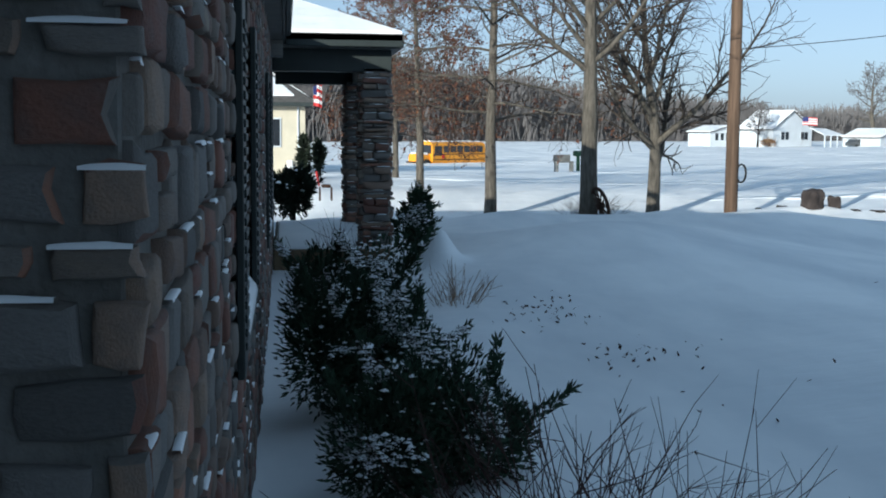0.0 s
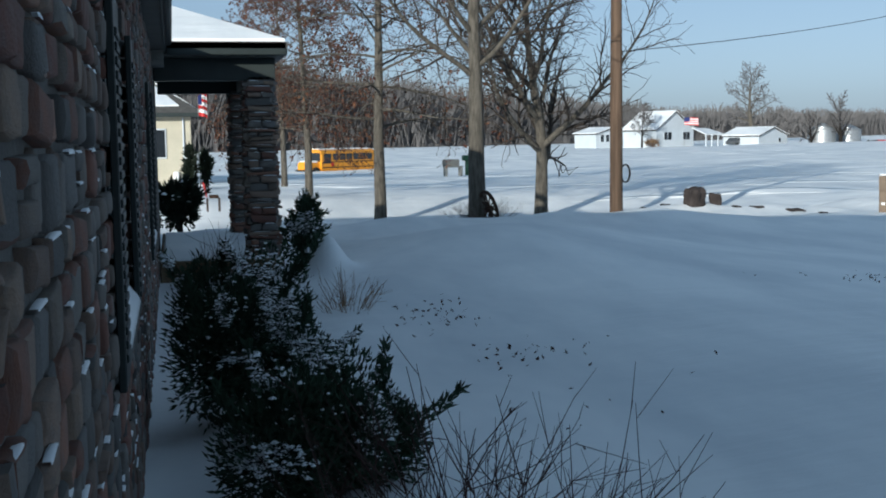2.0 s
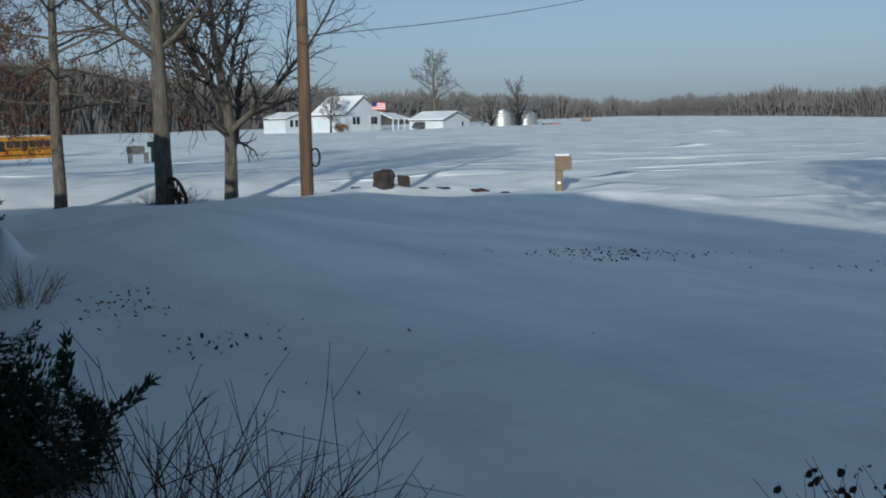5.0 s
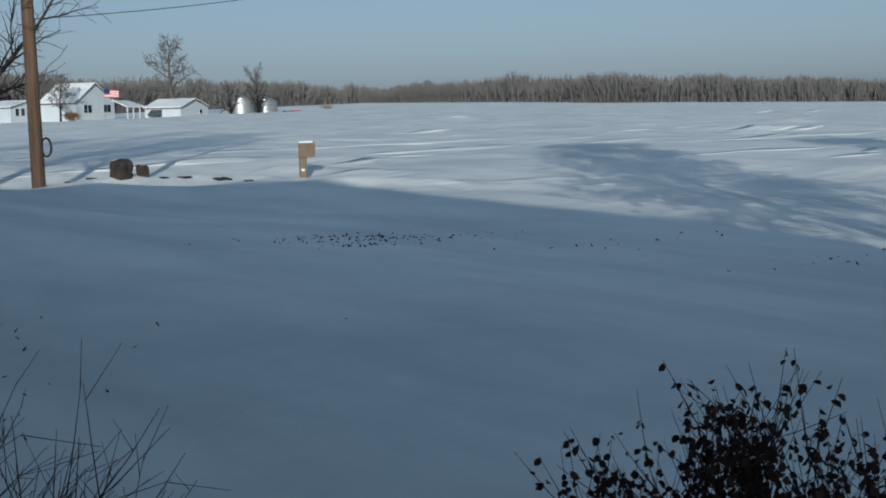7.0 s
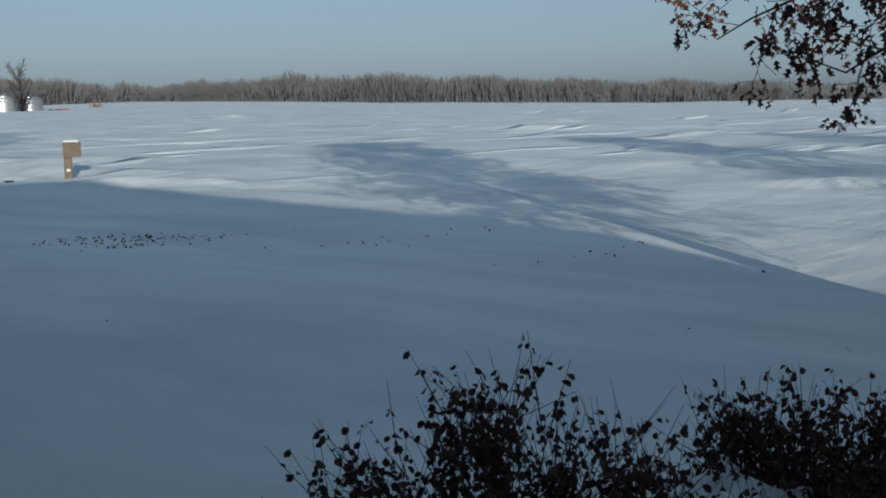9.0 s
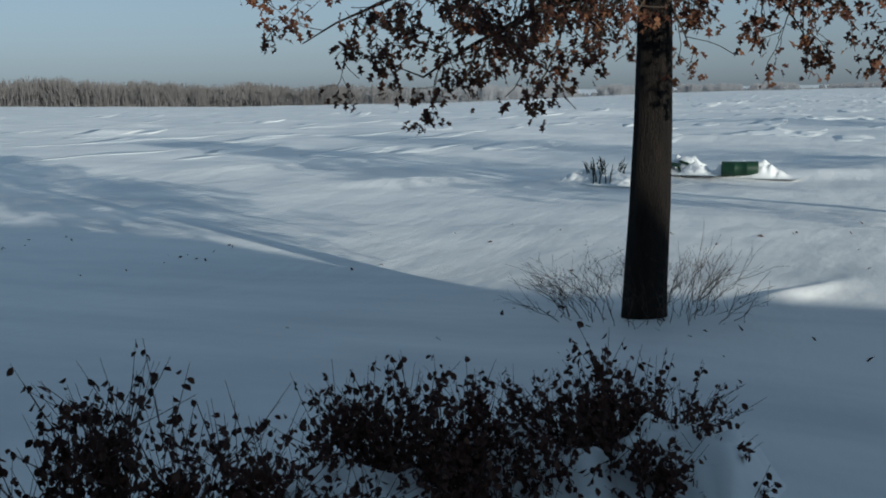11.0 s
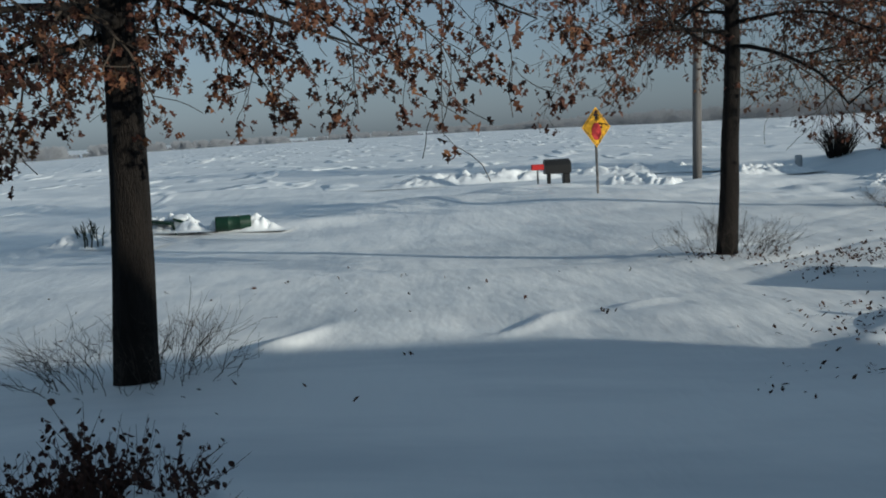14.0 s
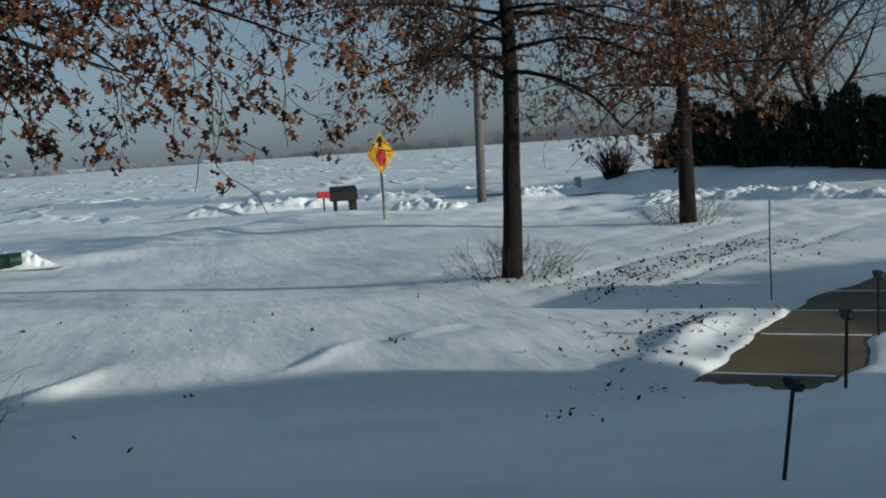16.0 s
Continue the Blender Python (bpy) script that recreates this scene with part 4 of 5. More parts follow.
def twig_shrub(name, at, seed, label, stems, height, spread, mat, leaf=None, leaves=0.0, leaf_size=0.03, radius=0.006, group="", kids=3, droop=0.0, category="shrub", start=0.12, split=True, side=(0.1, 0.3), crook=0.006, arch=0.0):
    """Upright arching stems with side twigs, sometimes with dry leaves."""
    r = random.Random(seed)
    t = thing(name, at, label, category, group)
    st, lf = Shape(), Shape()
    for i in range(stems):
        if split:
            st = Shape()
        a = r.uniform(0, 6.28)
        sp = spread * math.sqrt(r.random())
        h = height * r.uniform(0.6, 1.0) * (1 - (0.25 + arch) * (sp / spread) ** 2)
        b = Vector((math.cos(a) * sp * start, math.sin(a) * sp * start, -0.1))
        tip = Vector((math.cos(a) * sp + r.gauss(0, 0.05), math.sin(a) * sp + r.gauss(0, 0.05), h))
        mid = b.lerp(tip, 0.55) + Vector((-math.cos(a) * sp * 0.12, -math.sin(a) * sp * 0.12, h * (0.12 + arch * 0.5)))
        pts = []
        for k in range(8):
            f = k / 7
            q = b * (1 - f) ** 2 + mid * 2 * f * (1 - f) + tip * f * f
            pts.append(q + Vector((r.gauss(0, crook), r.gauss(0, crook), r.gauss(0, crook) * 0.5)))
        st.tube(pts, [radius * (1 - 0.75 * k / 7) for k in range(8)], 4, False)
        for k in range(kids):
            f = r.uniform(0.35, 0.95)
            j = min(int(f * 7), 6)
            d = (pts[j + 1] - pts[j]).normalized()
            w = (d + Vector((r.gauss(0, 0.6), r.gauss(0, 0.6), r.gauss(0.1, 0.35)))).normalized()
            ln = height * r.uniform(*side)
            q = [pts[j], pts[j] + w * ln * 0.5 + Vector((0, 0, 0.01)), pts[j] + w * ln + Vector((0, 0, ln * 0.12))]
            st.tube(q, [radius * 0.5, radius * 0.4, radius * 0.2], 3, False)
            for _ in range(2 if side[1] > 0.35 else 0):
                g = q[0].lerp(q[1], r.uniform(0.3, 1)) if r.random() < 0.5 else q[1].lerp(q[2], r.random())
                st.tube([g, g + (w + Vector((r.gauss(0, 0.6), r.gauss(0, 0.6), r.gauss(0.15, 0.4)))).normalized() * ln * r.uniform(0.25, 0.6)], [radius * 0.3, radius * 0.15], 3, False)
            if leaf:
                for _ in range(5):
                    if r.random() < leaves:
                        leaf_shape(lf, q[0].lerp(q[2], r.random()) + Vector((r.gauss(0, 0.012),) * 3), leaf_size, r, False)
        if split:
            part("stem", st, mat, t)
        if leaf:
            for k in range(3, 8):
                for _ in range(2):
                    if r.random() < leaves:
                        leaf_shape(lf, pts[k] + Vector((r.gauss(0, 0.015), r.gauss(0, 0.015), r.gauss(0, 0.02))), leaf_size, r, False)
    if not split:
        part("stem", st, mat, t, kind="stuff")
    if lf.v:
        part("leaves", lf, leaf, t, "shrivelled dark leaves")
    return t


twig_shrub("bare_shrub", (1.05, 4.0, -0.05), 41, "bare twiggy shrub with reddish-brown stems by the stoop", 58, 1.22, 1.05, TWIG_RED, radius=0.0062, kids=7, side=(0.12, 0.42), crook=0.014, arch=0.22)
twig_shrub("bare_shrub", (0.55, 10.9, 0.1), 42, "bare twigs rising behind the yew", 40, 1.3, 0.55, TWIG_RED, radius=0.005, kids=5)
twig_shrub("dry_grass", (1.9, 13.2, -0.05), 43, "clump of dry reddish stalks standing in the snow", 45, 0.85, 0.5, STRAW, radius=0.005, kids=3, category="grass")
for i, (x, y, s, h, w) in enumerate(((3.4, 2.5, 44, 1.06, 0.75), (4.75, 1.95, 45, 0.9, 0.62), (5.3, 1.15, 46, 0.88, 0.65))):
    twig_shrub("leafy_shrub", (x, y, 0), s, "low shrub with shrivelled dark red leaves, snow caught inside", 78, h, w, TWIG_RED, LEAF_DARK, 0.95, 0.036, 0.0045, "front shrubs", 12, start=0.6, side=(0.1, 0.34), crook=0.014, arch=0.15)
for x, y, s in ((10.1, 1.9, 47), (17.5, -5.3, 48), (23.6, -11.1, 49), (7.7, 29.4, 50)):
    twig_shrub("bare_shrub", (x, y, z(x, y)), s, "low bare suckers in the snow round a tree trunk", 60, 0.62, 1.15, TWIG, radius=0.0036, kids=6, group="suckers", start=0.62, side=(0.2, 0.55), crook=0.02, arch=0.3)


def hedge():
    """A row of dense upright evergreens grown together, ragged on top."""
    h = thing("hedge", (38, -21.2, 0.2), "tall dark evergreen hedge of ragged upright bushes in a snowbank", "hedge")
    r = random.Random(51)
    ax, ay = Vector((40.6, -18.6, 0)), Vector((29.5, -24.4, 0))
    n = 27
    for i in range(n):
        c = ax.lerp(ay, i / (n - 1)) - Vector((38, -21.2, 0)) + Vector((r.gauss(0, 0.1), r.gauss(0, 0.12), -0.15))
        top, rad = (2.6 if i else 1.8) * r.uniform(0.88, 1.1), r.uniform(0.36, 0.5)
        lf = Shape()
        for _ in range(620):
            f = r.random() ** 0.8
            w = rad * (1 - 0.75 * max(f - 0.55, 0) / 0.45) * (0.75 + 0.25 * min(f / 0.15, 1)) * r.uniform(0.55, 1.12)
            a = r.uniform(0, 6.28)
            p = c + Vector((math.cos(a) * w, math.sin(a) * w, f * top))
            d = Vector((math.cos(a) * 0.4 + r.gauss(0, 0.25), math.sin(a) * 0.4 + r.gauss(0, 0.25), 1)).normalized()
            b = d.orthogonal().normalized()
            b = Matrix.Rotation(r.uniform(0, 6.28), 3, d) @ b * r.uniform(0.05, 0.09)
            ln = r.uniform(0.14, 0.32)
            k = len(lf.v)
            lf.v += [tuple(p), tuple(p + d * ln * 0.45 + b), tuple(p + d * ln), tuple(p + d * ln * 0.45 - b)]
            lf.f.append((k, k + 1, k + 2, k + 3))
        e = part("evergreen", lf, HEDGE, h)
        part("stem", Shape().tube([tuple(c), tuple(c + Vector((0.02, 0, top * 0.8)))], [rad * 0.5, 0.04], 6), HEDGE, e)


hedge()
twig_shrub("dry_grass", (41.7, -16.8, z(41.7, -16.8) - 0.05), 52, "round clump of tall dry ornamental grass", 160, 1.35, 1.0, BARK_DARK, radius=0.016, kids=2, category="grass", start=0.35, split=False)
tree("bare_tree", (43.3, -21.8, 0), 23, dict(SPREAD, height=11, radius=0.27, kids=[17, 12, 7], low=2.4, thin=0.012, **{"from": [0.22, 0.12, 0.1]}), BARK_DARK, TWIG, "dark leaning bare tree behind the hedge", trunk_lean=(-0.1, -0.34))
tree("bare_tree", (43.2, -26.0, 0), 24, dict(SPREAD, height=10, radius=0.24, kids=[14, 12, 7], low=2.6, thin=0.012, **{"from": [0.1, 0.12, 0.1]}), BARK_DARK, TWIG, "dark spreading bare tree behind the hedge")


# ---- posts, signs, mailboxes ----
def utility_pole(at, mat, height, radius, label, lean=(0.02, 0)):
    p = thing("utility_pole", at, label, "pole")
    part("pole", Shape().tube([(0, 0, -0.5), (lean[0] / 3, lean[1] / 3, height / 3), (lean[0], lean[1], height)], [radius * 1.08, radius, radius * 0.75], 14), mat, p, smooth=True)
    return p


pole = utility_pole((11.58, 30.16, 0.2), POLE, 9.0, 0.165, "weathered brown wooden utility pole with a coil of cable")
coil = Shape()
for k in range(3):
    coil.tube([(0.22 + 0.13 * math.cos(a / 12 * 6.283), -0.12 + 0.02 * k, 0.95 + 0.24 * math.sin(a / 12 * 6.283)) for a in range(13)], 0.022, 6, False)
part("cable_coil", coil, BLACK, pole, "black coil of cable")
part("cross_arm", Shape().box((-1.1, -0.06, 8.3), (1.1, 0.06, 8.44)), POLE, pole)
utility_pole((37.85, -10.6, 0), POLE_GREY, 9.0, 0.14, "grey wooden utility pole by the road", (-0.07, -0.28))
wire = Shape()
A, B = Vector((11.6, 30.1, 4.35)), Vector((35.9, 47.4, 8.3))
wire.tube([A.lerp(B, f / 10) - Vector((0, 0, 0.3 * 4 * (f / 10) * (1 - f / 10))) for f in range(11)], 0.012, 5)
tagged(part("overhead_wire", wire, BLACK), "black overhead service wire from the wooden pole", "wire")


def post_mailbox(at, turn):
    m = thing("mailbox", at, "tan moulded mailbox on a thick square post", "mailbox", turn=turn)
    part("post", Shape().box((-0.11, -0.11, -0.4), (0.11, 0.11, 0.72), 0.025), TAN_PLASTIC, m)
    body = Shape().prism([(-0.19, 0.64), (0.19, 0.64), (0.2, 0.9), (0.13, 1.04), (0, 1.08), (-0.13, 1.04), (-0.2, 0.9)], 0.46, pose(0, -0.12, 0))
    b = part("box", body, TAN_PLASTIC, m)
    part("door", Shape().prism([(-0.16, 0.67), (0.16, 0.67), (0.17, 0.89), (0.1, 1.0), (-0.1, 1.0), (-0.17, 0.89)], 0.03, pose(0, 0.33, 0)), TAN_PLASTIC, b)
    part("snow_cap", Shape().prism([(-0.12, 1.05), (0.12, 1.05), (0.07, 1.1), (-0.06, 1.1)], 0.4, pose(0, -0.1, 0)), SNOW, m, "dusting of snow on top")
    part("bar", Shape().box((0.112, -0.05, 0.25), (0.118, 0.05, 0.32), 0.002), FLAG_WHITE, m, "unreadable pale marking")
    return m


post_mailbox((18.9, 29.15, z(18.95, 29.1) - 0.05), -123)


def black_mailbox(at, turn):
    m = thing("mailbox", at, "large black mailbox on posts beside the road", "mailbox", turn=turn)
    part("box", Shape().prism([(-0.2, 0.82), (0.2, 0.82), (0.2, 1.06), (0.13, 1.18), (0, 1.22), (-0.13, 1.18), (-0.2, 1.06)], 0.7, pose(0, -0.27, 0)), BLACK, m)
    part("post", Shape().box((-0.06, -0.2, -0.3), (0.06, -0.1, 0.82), 0.01), BLACK, m)
    part("post", Shape().box((-0.16, 0.24, -0.3), (0.16, 0.42, 0.82), 0.02), BLACK, m)
    part("door", Shape().prism([(-0.18, 0.84), (0.18, 0.84), (0.18, 1.05), (0.1, 1.16), (-0.1, 1.16), (-0.18, 1.05)], 0.03, pose(0, 0.43, 0)), BLACK, m)
    return m


def red_box(at, turn):
    m = thing("newspaper_box", at, "small red delivery box on a thin post", "box", turn=turn)
    part("box", Shape().box((-0.08, -0.17, 0.8), (0.08, 0.17, 0.96), 0.02), RED, m)
    part("post", Shape().tube([(0, 0, -0.3), (0, 0, 0.82)], 0.022, 8), BLACK, m)


black_mailbox((33.0, -5.25, -0.12), 180)
red_box((32.9, -4.78, 0.02), 0)


def stop_ahead(at, turn):
    s = thing("road_sign", at, "yellow diamond road sign with a red octagon on a steel post", "sign", turn=turn)
    part("post", Shape().box((-0.03, 0.0, -0.4), (0.03, 0.04, 2.25), 0.006), POLE_GREY, s)
    m = pose(0, -0.004, 1.86, 0, 45, 0)
    part("plate", Shape().box((-0.35, -0.006, -0.35), (0.35, 0.0, 0.35), 0.003, m), SIGN_YELLOW, s)
    b = Shape()
    for k in range(4):
        b.box((-0.315, -0.011, 0.3), (0.315, -0.007, 0.315), 0.001, m @ pose(0, 0, 0, 0, 90 * k, 0))
    part("border", b, BLACK, s)
    part("octagon", Shape().prism([(0.18 * math.cos(radians(22.5 + 45 * k)), 0.18 * math.sin(radians(22.5 + 45 * k)) * 1.25) for k in range(8)], 0.006, pose(0, -0.014, 1.76)), RED, s)
    part("arrow", Shape().prism([(-0.04, 2.03), (0.04, 2.03), (0.04, 2.13), (0.12, 2.13), (0, 2.27), (-0.12, 2.13), (-0.04, 2.13)], 0.006, pose(0, -0.014, 0)), BLACK, s)


stop_ahead((29.3, -5.75, 0.07), -56)


def solar_light(at, turn, lean):
    s = thing("path_light", at, "black solar path light on a thin stake", "lamp", "path lights", turn)
    s.matrix_basis = Matrix.Translation(at) @ Matrix.Rotation(radians(lean), 4, (0.97, -0.24, 0)) @ Matrix.Rotation(radians(turn), 4, "Z")
    part("stake", Shape().tube([(0, 0, -0.2), (0.0, 0, 0.55)], 0.013, 6), BLACK, s)
    hd = part("head", Shape().prism([(-0.05, 0.53), (0.02, 0.54), (0.055, 0.585), (0.045, 0.61), (-0.02, 0.6), (-0.055, 0.565)], 0.07, pose(0, -0.035, 0)), BLACK, s)
    part("lens", Shape().lathe([(0.045, 0), (0.05, 0.012), (0.03, 0.03)], 10, pose(-0.045, 0, 0.56, 0, -70, 0) @ Matrix.Scale(0.6, 4)), GLASS, hd)


for x, y, tn, ln in ((6.61, -3.62, 20, 8), (8.46, -5.2, 0, 3), (10.24, -6.68, 0, 2)):
    solar_light((x, y, z(x, y)), tn, ln)
tagged(part("marker_stake", Shape().tube([(0, 0, -0.2), (0.005, -0.01, 0.6), (0.0, -0.03, 1.15)], 0.008, 6), BLACK, m=pose(12.8, -7.0, z(12.8, -7.0))), "thin dark driveway marker stake standing in the snow", "stake")
tagged(part("marker_post", Shape().lathe([(0.13, -0.2), (0.13, 0.38), (0.11, 0.42)], 12), STEEL, m=pose(41.7, -15.35, z(41.7, -15.35))), "short grey utility marker post in the snow", "post")


# ---- the walk: concrete slabs blown bare ----
def bare_walk():
    """Slabs flush with the snow; blown snow lies in the joints."""
    turn = math.degrees(math.atan2(-0.667, 0.745))
    w = thing("walk", (9.28, -5.05, 0), "damp tan concrete walk blown clear of snow, snow in its joints", "pavement", turn=turn, kind="structure")
    joints = (-1.2, 0.0, 1.9, 3.4, 4.9, 6.4, 8.4)
    for a0, a1 in zip(joints, joints[1:]):
        slab = part("slab", Shape().box((a0 + 0.015, -1.25, -0.2), (a1 - 0.015, 0.72, -0.012), 0.008), CONCRETE, w)
    for k, a in enumerate(joints[1:-1]):
        st = Shape()
        r = random.Random(61 + k)
        xs = [-0.5 + i * 0.055 for i in range(20)]
        v = [(a + sgn * (0.014 + r.uniform(0, 0.012)), b, -0.009) for b in xs for sgn in (-1, 1)] + [(a + r.gauss(0, 0.003), b, 0.0) for b in xs]
        f = [q for i in range(19) for q in ((2 * i, 2 * i + 2, 41 + i, 40 + i), (2 * i + 1, 40 + i, 41 + i, 2 * i + 3))]
        part("joint_snow", st.add(v, f), SNOW, w, "line of blown snow in a joint")


bare_walk()


# ---- across the yard ----
def school_bus(at, turn):
    b = thing("school_bus", at, "yellow school bus with snow on its roof, sunk in a drift", "bus", turn=turn)
    L = 8.0
    part("body", Shape().prism([(-1.15, 0.45), (1.15, 0.45), (1.18, 1.9), (1.02, 2.55), (0.6, 2.75), (-0.6, 2.75), (-1.02, 2.55), (-1.18, 1.9)], L, pose(0, 0, 0)), BUS_YELLOW, b)
    part("hood", Shape().prism([(-0.85, 0.5), (0.85, 0.5), (0.85, 1.25), (0.6, 1.5), (-0.6, 1.5), (-0.85, 1.25)], 1.5, pose(0, -1.5, 0)), BUS_YELLOW, b)
    part("hood_snow", Shape().prism([(-0.7, 1.42), (0.7, 1.42), (0.5, 1.62), (-0.5, 1.62)], 1.3, pose(0, -1.45, 0)), SNOW, b, "snow on the hood")
    part("roof_snow", Shape().prism([(-0.7, 2.72), (0.7, 2.72), (0.5, 2.84), (-0.5, 2.84)], L - 0.6, pose(0, 0.3, 0)), SNOW, b, "snow on the roof")
    for s in (-1, 1):
        for i in range(6):
            part("window", Shape().box((s * 1.17 - 0.03, 1.6 + i * 1.02, 1.62), (s * 1.17 + 0.03, 2.45 + i * 1.02, 2.3), 0.02), GLASS, b)
        part("side_window", Shape().box((s * 1.17 - 0.03, 0.3, 1.3), (s * 1.17 + 0.03, 1.35, 2.3), 0.02), GLASS, b)
        for zz in (0.85, 1.4):
            part("rub_rail", Shape().box((s * 1.19 - 0.02, 0.1, zz), (s * 1.19 + 0.02, L - 0.1, zz + 0.09), 0.01), BLACK, b)
        for y in (-0.7, 6.0):
            w = part("wheel", Shape().lathe([(0.3, -0.14), (0.48, -0.12), (0.5, 0), (0.48, 0.12), (0.3, 0.14)], 18, pose(s * 1.0, y, 0.45, 0, 90, 0)), RUBBER, b)
            part("rim", Shape().lathe([(0.28, -0.05), (0.26, 0.0), (0.1, 0.04)], 14, pose(s * 1.12, y, 0.45, 0, 90 * s, 0)), STEEL, w)
    part("windscreen", Shape().box((-0.95, -0.04, 1.5), (0.95, 0.03, 2.4), 0.02), GLASS, b)
    part("rear_window", Shape().box((-0.6, L - 0.02, 1.6), (0.6, L + 0.03, 2.3), 0.02), GLASS, b)
    part("bumper", Shape().box((-1.1, -1.65, 0.45), (1.1, -1.48, 0.7), 0.03), BLACK, b)
    part("bumper", Shape().box((-1.1, L, 0.45), (1.1, L + 0.15, 0.7), 0.03), BLACK, b)
    part("stop_sign", Shape().prism([(0.22 * math.cos(radians(22.5 + 45 * k)), 0.22 * math.sin(radians(22.5 + 45 * k))) for k in range(8)], 0.02, pose(1.24, 1.5, 1.2, 0, 0, 90)), RED, b)
    return b


bus = school_bus((12.3, 106.2, -1.0), -52)
bus.matrix_basis = bus.matrix_basis @ Matrix.Scale(0.86, 4)


def gabled_house(name, at, turn, w, d, eave, ridge, mat, label, windows=(), roof_mat=None, group=""):
    """A plain house: walls, gables, roof planes under snow, windows with frames. Front faces -y."""
    h = thing(name, at, label, "house", group, turn)
    part("wall", Shape().box((-w / 2, 0, -0.5), (w / 2, d, eave), 0.01), mat, h)
    part("gable", Shape().prism([(-w / 2, eave), (w / 2, eave), (0, ridge - 0.12)], d - 0.02, pose(0, 0.01, 0)), mat, h)
    for s in (1, -1):
        sl = (ridge - eave) / (w / 2)
        e = w / 2 + 0.35
        part("roof", roof_slab([(s * e, -0.35, ridge - sl * e), (s * e, d + 0.35, ridge - sl * e), (0, d + 0.35, ridge), (0, -0.35, ridge)], 0.12), SHINGLE, h)
        part("roof_snow", roof_slab([(s * (e - 0.1), -0.3, ridge - sl * (e - 0.1) + 0.13), (s * (e - 0.1), d + 0.3, ridge - sl * (e - 0.1) + 0.13), (0, d + 0.3, ridge + 0.13), (0, -0.3, ridge + 0.13)], 0.11), SNOW, h, "snow on the roof")
    for x, zz, ww, hh in windows:
        q = part("window", Shape().box((x - ww / 2 - 0.07, -0.05, zz - 0.07), (x + ww / 2 + 0.07, 0.02, zz + hh + 0.07), 0.01), WHITE, h)
        part("pane", Shape().box((x - ww / 2, -0.07, zz), (x + ww / 2, -0.045, zz + hh), 0.005), GLASS, q)
    return h


# cream house next door
ch = thing("cream_house", (-3.5, 66, 0), "cream stucco house with a snowy roof next door", "house")
part("wall", Shape().box((-8, 0, -0.5), (4.6, 10, 3.65), 0.02), CREAM, ch)
part("roof", roof_slab([(5.3, -0.7, 3.7), (-8.6, -0.7, 3.7), (-4, 4.5, 6.2), (1.5, 4.5, 6.2)], 0.2), SHINGLE, ch)
part("roof", roof_slab([(5.3, 10.7, 3.7), (5.3, -0.7, 3.7), (1.5, 4.5, 6.2), (1.5, 6, 6.2)], 0.2), SHINGLE, ch)
part("roof", roof_slab([(-8.6, -0.7, 3.7), (-8.6, 10.7, 3.7), (-4, 6, 6.2), (-4, 4.5, 6.2)], 0.2), SHINGLE, ch)
part("roof_snow", roof_slab([(4.9, 4, 4.0), (4.9, 0.2, 4.0), (2.3, 3.9, 5.85), (1.5, 5.5, 6.35)], 0.08), SNOW, ch, "patches of snow on the roof")
part("roof_snow", roof_slab([(4.0, 0.1, 4.15), (-2, 0.1, 4.15), (-2, 3.9, 6.0), (2.0, 3.9, 6.0)], 0.08), SNOW, ch)
part("fascia", Shape().box((-8.6, -0.75, 3.5), (5.3, -0.68, 3.72), 0.01), DARK_TRIM, ch)
cw = part("window", Shape().box((2.6, -0.06, 1.3), (3.3, 0.02, 2.9), 0.02), WHITE, ch)
part("pane", Shape().box((2.68, -0.09, 1.38), (3.22, -0.05, 2.82), 0.01), GLASS, cw)
part("downpipe", Shape().tube([(4.2, -0.06, 3.5), (4.2, -0.06, 0)], 0.05, 8), WHITE, ch)
part("gas_meter", Shape().box((3.6, -0.3, 0.1), (3.9, -0.02, 0.6), 0.04), FLAG_WHITE, ch)
needle_bush("cypress", (0.9, 56.5, 0), (0.28, 0.28, 2.0), 71, HEDGE, "narrow dark evergreen by the cream house", 1200, 0.22, 0.02, 6, "cypresses")
needle_bush("cypress", (1.6, 57.5, 0), (0.28, 0.28, 1.7), 72, HEDGE, "narrow dark evergreen by the cream house", 1200, 0.22, 0.02, 6, "cypresses")


def flag(name, at, turn, pole_h, size, label):
    f = thing(name, at, label, "flag", turn=turn)
    part("pole", Shape().tube([(0, 0, -0.2), (0, 0, pole_h)], [0.02, 0.015], 8), POLE_GREY, f)
    w, h = size
    for k in range(7):
        a, b = pole_h - h * k / 7, pole_h - h * (k + 1) / 7
        n = 6
        v = [(w * i / n, 0.06 * math.sin(i * 1.4) * (i / n), q - 0.10 * h * (i / n) ** 2) for i in range(n + 1) for q in (a, b)]
        v += [(x, y + 0.01, q) for x, y, q in v]
        fc = [(2 * i, 2 * i + 1, 2 * i + 3, 2 * i + 2) for i in range(n)] + [(2 * i + 14, 2 * i + 16, 2 * i + 17, 2 * i + 15) for i in range(n)]
        part("stripe", Shape().add(v, fc), RED if k % 2 == 0 else FLAG_WHITE, f)
    part("canton", Shape().box((0.01, -0.03, pole_h - h * 0.55), (w * 0.4, 0.035, pole_h), 0.004), FLAG_BLUE, f)


flag("flag", (1.35, 58.8, 0.0), 10, 4.6, (0.45, 1.2), "red and white striped flag hanging from a pole")
flag("flag", (86.5, 193.6, 0.3), -20, 4.9, (2.4, 1.3), "red striped flag flying from a white pole at the farmhouse")


